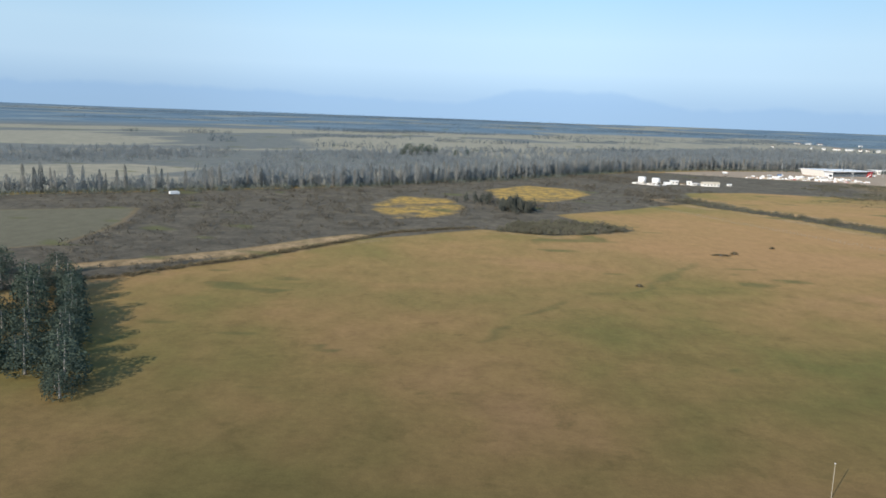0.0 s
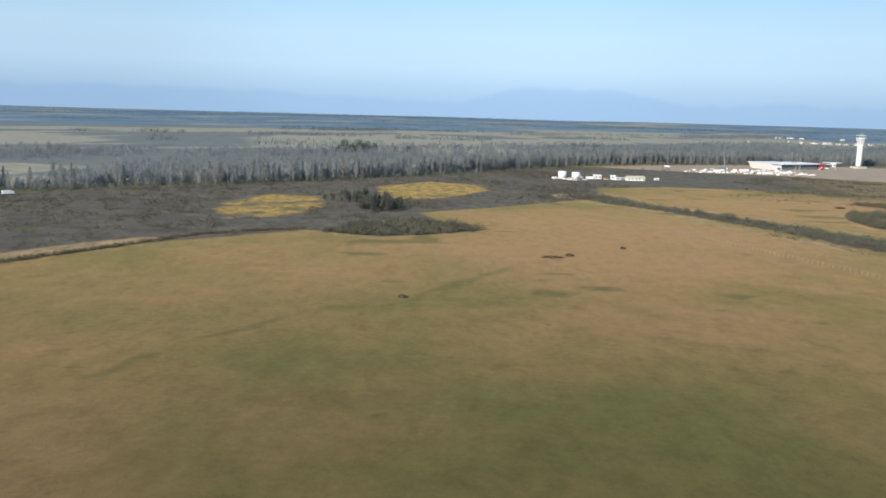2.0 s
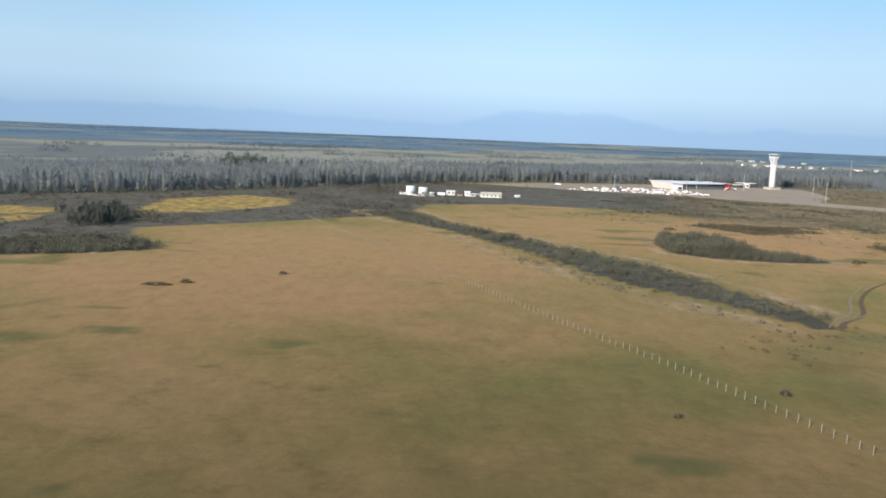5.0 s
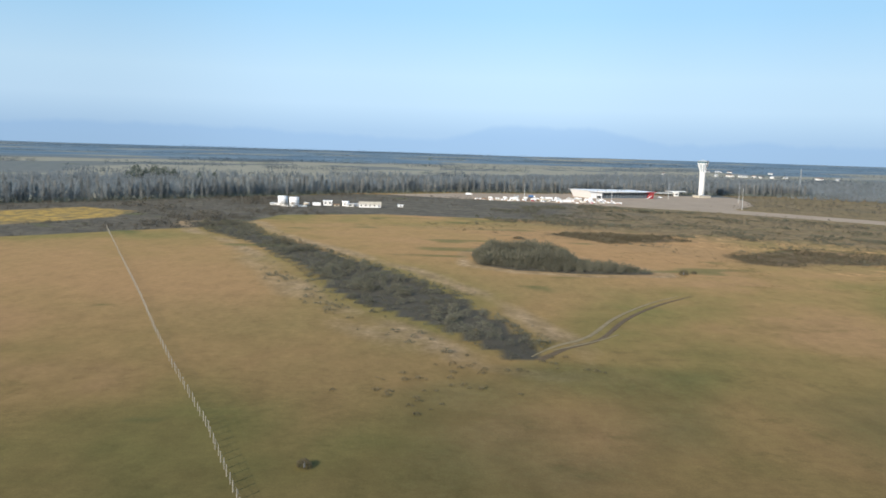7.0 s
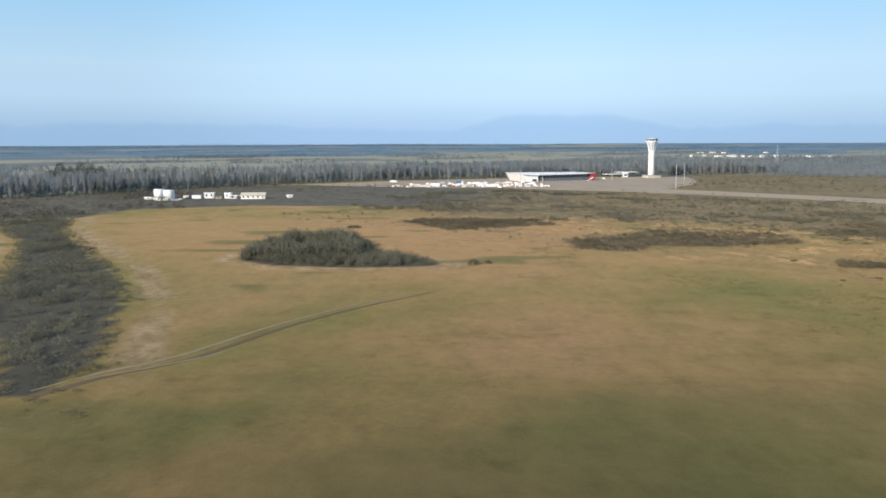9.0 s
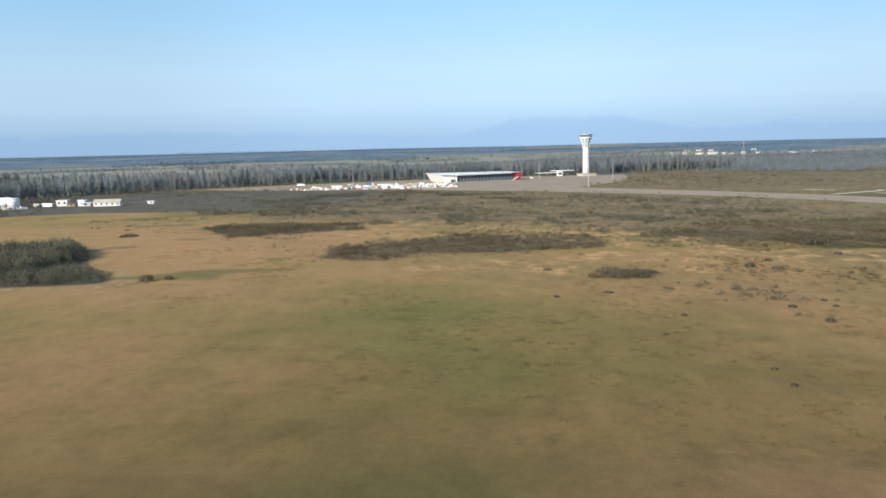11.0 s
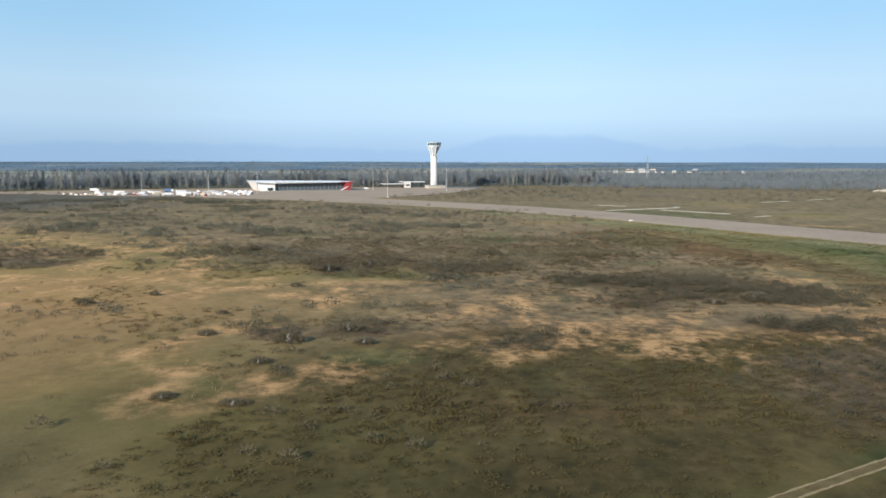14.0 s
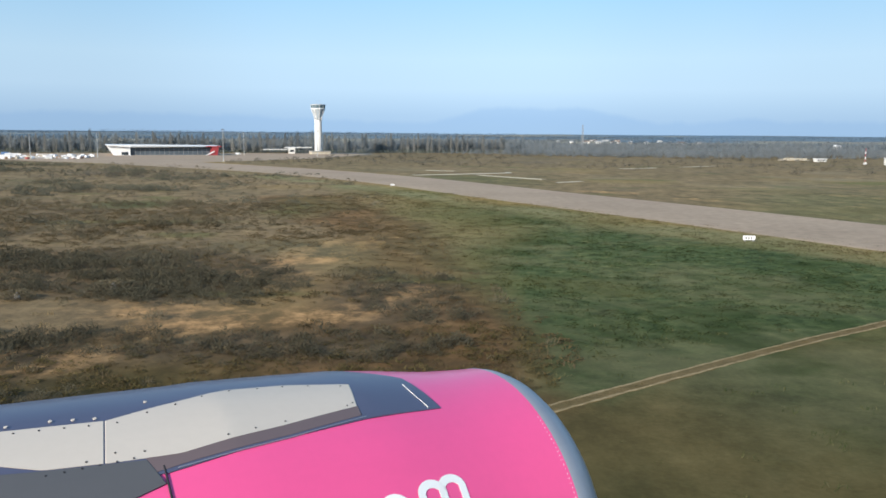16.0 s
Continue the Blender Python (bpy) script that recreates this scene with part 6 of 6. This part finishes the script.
M_letter = paint("white_decal", (0.82, 0.82, 0.80), (0.70, 0.70, 0.68), 0.5)
M_seam = paint("dark_seam", (0.03, 0.03, 0.035), (0.05, 0.05, 0.05), 0.7)


def jet_engine():
    """Local axes: x forward, y outboard, z up; the origin is the seat beside it. The nacelle is turned about its own
    axis, then dipped at the top to fit the camera's view.
    """
    t = thing("jet_engine", 511.56, 281.83, 12.70, math.degrees(math.atan2(0.482, 0.876)), "magenta jet engine nacelle with a bare metal intake lip", "jet engine")
    lat, down = 2.07, 1.26
    ss = [-2.6, -2.0, -1.0, 0.0, 0.5, 0.9, 1.1, 1.26, 1.425]
    rr = [0.30, 0.44, 0.595, 0.630, 0.613, 0.570, 0.533, 0.509, 0.497]

    def at(s, deg, off=0.0):
        """A place on the skin: s forward, deg from the top towards the cabin. The dip fits the outline to the camera's
        view.
        """
        dip = 0.030 * min(max((12 - deg) / 24, 0), 1) * min(max((1.05 - s) / 0.6, 0), 1) * min(max((deg + 170) / 60, 0), 1)
        r, a = float(np.interp(s, ss + [1.495, 1.535], rr + [0.46, 0.41])) + off - dip, radians(deg)
        return Vector((s, lat - r * math.sin(a), -down + r * math.cos(a)))

    def turned(profile, n=72):
        bm, rings = bmesh.new(), []
        for s, r in profile:
            rings.append([bm.verts.new((s, lat - r * math.sin(2 * math.pi * k / n), -down + r * math.cos(2 * math.pi * k / n))) for k in range(n)])
        for a, b in zip(rings, rings[1:]):
            for k in range(n):
                f = bm.faces.new((a[k], a[(k + 1) % n], b[(k + 1) % n], b[k]))
                f.smooth = True
        bmesh.ops.recalc_face_normals(bm, faces=bm.faces)
        return bm

    def patch(name, top, low, off, mat, label="", n=28, m=8, base=-0.002, owner=None):
        """A plate bent to the skin, between two edges given as (s, deg)."""
        bm, rows = bmesh.new(), []
        for i in range(n + 1):
            u = min(max((i - 1) / (n - 2), 0.003 * i), 1 - 0.003 * (n - i))
            a = tuple(np.interp(u * (len(top) - 1), range(len(top)), [p[j] for p in top]) for j in (0, 1))
            b = tuple(np.interp(u * (len(low) - 1), range(len(low)), [p[j] for p in low]) for j in (0, 1))
            row = [bm.verts.new(at(*a, base))]
            for k in range(m + 1):
                v = k / m if m < 3 else min(max((k - 1) / (m - 2), 0.006 * k), 1 - 0.006 * (m - k))
                row.append(bm.verts.new(at(a[0] + (b[0] - a[0]) * v, a[1] + (b[1] - a[1]) * v, off)))
            row.append(bm.verts.new(at(*b, base)))
            rows.append(row)
        for r0, r1 in zip(rows, rows[1:]):
            for k in range(len(r0) - 1):
                f = bm.faces.new((r0[k], r0[k + 1], r1[k + 1], r1[k]))
                f.smooth = 0 < k < len(r0) - 2
        bm.faces.new(rows[0][::-1]), bm.faces.new(rows[-1])
        bmesh.ops.recalc_face_normals(bm, faces=bm.faces)
        return part(name, bm, mat, owner or t, label)

    bm, rings = bmesh.new(), []
    for s in np.linspace(-2.6, 1.425, 44):
        rings.append([bm.verts.new(at(float(s), 180 - 2.5 * k)) for k in range(144)])
    for a, b in zip(rings, rings[1:]):
        for k in range(144):
            bm.faces.new((a[k], a[(k + 1) % 144], b[(k + 1) % 144], b[k])).smooth = True
    bmesh.ops.recalc_face_normals(bm, faces=bm.faces)
    cowl = part("cowl", bm, M_pink, t, "glossy magenta cowl")
    lip = part("intake_lip", turned([(1.423, 0.495), (1.428, 0.498), (1.465, 0.489), (1.50, 0.472), (1.528, 0.447), (1.539, 0.422), (1.532, 0.402), (1.495, 0.385), (1.40, 0.372), (1.1, 0.37)]), M_lip, t, "bare metal intake lip")
    part("intake_duct", turned([(1.1, 0.37), (0.7, 0.385), (0.6, 0.385), (0.6, 0.02)]), M_darkgrey, t)
    part("exhaust", turned([(-2.6, 0.30), (-2.9, 0.26), (-2.9, 0.24), (-2.3, 0.24), (-2.3, 0.02)]), M_galv, t)
    # raised fairing on top, running aft into the pylon
    fairing = patch("pylon_fairing", [(-0.9, -32), (0.0, -24), (0.5, -18), (0.9, -10), (1.075, 2.0)], [(-0.9, 34), (0.0, 33), (0.34, 32.6), (0.85, 24.9), (1.11, 21.7)], 0.003, M_fairing, "blue-grey pylon fairing", 40, 14)
    patch("sealant_strip", [(0.30, 27.5), (0.38, 27.8), (0.48, 26.4), (0.63, 24.3), (0.855, 19.7)], [(0.30, 32.2), (0.40, 30.6), (0.50, 29.4), (0.64, 27.4), (0.85, 23.4)], 0.0038, M_strip, "brown-grey strip under the panel", base=0.0026)
    panel = patch("access_panel", [(0.236, 15.0), (0.391, 11.0), (0.541, 6.5), (0.695, 5.7), (0.879, 8.1)], [(0.216, 27.8), (0.376, 28.3), (0.482, 26.6), (0.628, 24.3), (0.852, 19.7)], 0.0040, M_panel, "off-white riveted panel", base=0.0026)
    patch("access_panel", [(-0.45, 12.2), (-0.1, 13.2), (0.026, 13.8), (0.137, 14.4), (0.233, 14.9)], [(-0.45, 23.0), (-0.1, 23.5), (0.020, 24.2), (0.096, 26.9), (0.213, 27.7)], 0.0040, M_panel, "off-white riveted panel", base=0.0026)
    patch("aft_cowl", [(-0.9, 24.6), (-0.2, 24), (0.1, 27.2), (0.30, 28.6)], [(-0.9, 75), (-0.2, 62), (0.15, 40), (0.328, 35.0)], 0.0042, M_aft, "dark grey riveted aft cowl panel")
    # cowl seam, scratch and lettering shapes
    patch("seam", [(0.330, 30.6), (0.331, 60), (0.331, 120)], [(0.334, 30.6), (0.335, 60), (0.335, 120)], 0.004, M_seam, "", 30, 1, owner=cowl)
    patch("seam", [(1.050, 8.1), (1.053, 14.5), (1.068, 21.4)], [(1.0512, 8.1), (1.0542, 14.5), (1.0692, 21.4)], 0.0046, M_letter, "pale sealant line", 10, 1, owner=fairing)
    patch("seam", [(0.36, 31.7), (0.50, 30.0), (0.64, 28.0), (0.86, 23.9)], [(0.36, 31.9), (0.50, 30.2), (0.64, 28.2), (0.86, 24.1)], 0.0042, M_lip, "pale sealant line", 20, 1, owner=fairing)

    def ring(cs, cd, ws, hd, stroke, a0, a1, legs=0.0):
        """A rounded stroke: part of an oval round (cs, cd), with straight legs below it where legs is given, in degrees."""
        bm, rows, n = bmesh.new(), [], 22
        pts = [(1.0, legs * (1 - k / 6)) for k in range(6)] if legs else []
        path = [(cs + ws * x, cd + dd, 1.0 * x) for x, dd in pts]
        mid = [(cs + ws * math.cos(a), cd - hd * math.sin(a), a) for a in [radians(a0 + (a1 - a0) * k / n) for k in range(n + 1)]]
        tail = [(cs - ws, cd + legs * (k + 1) / 6, 0) for k in range(6)] if legs else []
        line = [(p[0], p[1]) for p in path] + [(p[0], p[1]) for p in mid] + [(p[0], p[1]) for p in tail]
        for k, (s, d) in enumerate(line):
            s0, d0 = line[max(k - 1, 0)]
            s1, d1 = line[min(k + 1, len(line) - 1)]
            tx, ty = s1 - s0, (d1 - d0) * 0.0096
            m = math.hypot(tx, ty) or 1.0
            nx, ny = -ty / m * stroke / 2, tx / m * stroke / 2 / 0.0096
            rows.append([bm.verts.new(at(s - nx, d - ny, 0.0004)), bm.verts.new(at(s - nx, d - ny, 0.0017)), bm.verts.new(at(s + nx, d + ny, 0.0017)), bm.verts.new(at(s + nx, d + ny, 0.0004))])
        for a, b in zip(rows, rows[1:]):
            for k in range(3):
                bm.faces.new((a[k], a[k + 1], b[k + 1], b[k]))
        bmesh.ops.recalc_face_normals(bm, faces=bm.faces)
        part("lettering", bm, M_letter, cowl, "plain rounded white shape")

    ring(0.955, 49.0, 0.033, 2.6, 0.022, 0, 180, 12)
    ring(1.020, 48.4, 0.033, 2.6, 0.022, 0, 180, 12)
    ring(0.838, 53.6, 0.045, 5.4, 0.022, 0, 360)
    ring(0.716, 55.0, 0.042, 5.2, 0.022, 30, 330)
    # fasteners
    for s, d, off in ((0.337, 8.3, 0.003), (0.125, 12.4, 0.003), (0.171, 13.0, 0.003), (0.216, 13.6, 0.003), (0.037, 12.4, 0.003)):
        p, q = at(s, d, off), at(s, d, off + 0.002)
        part("screw", rod(p, q, 0.0042, 10), M_panel, fairing, "bright screw head")
    edge = [(0.26, 16.2), (0.33, 13.9), (0.40, 12.0), (0.47, 9.4), (0.545, 7.4), (0.62, 7.0), (0.69, 6.9), (0.76, 7.6), (0.85, 9.0), (0.845, 18.2), (0.825, 19.2), (0.64, 23.0), (0.56, 24.2), (0.49, 25.2), (0.30, 26.2), (0.24, 25.4),
            (0.20, 16.0), (0.15, 15.6), (0.10, 15.3), (0.05, 15.1), (0.18, 26.6)]
    edge += [(0.10 + 0.035 * k, 28.4 - 0.15 * k) for k in range(6)]
    for s, d in edge:
        part("rivet", rod(at(s, d, 0.0036), at(s, d, 0.0050), 0.0024, 8), M_seam, panel)
    for k in range(34):
        d = 30 + 1.55 * k
        part("rivet", rod(at(1.415, d, -0.001), at(1.415, d, 0.0010), 0.0013, 6), M_letter, lip)


jet_engine()
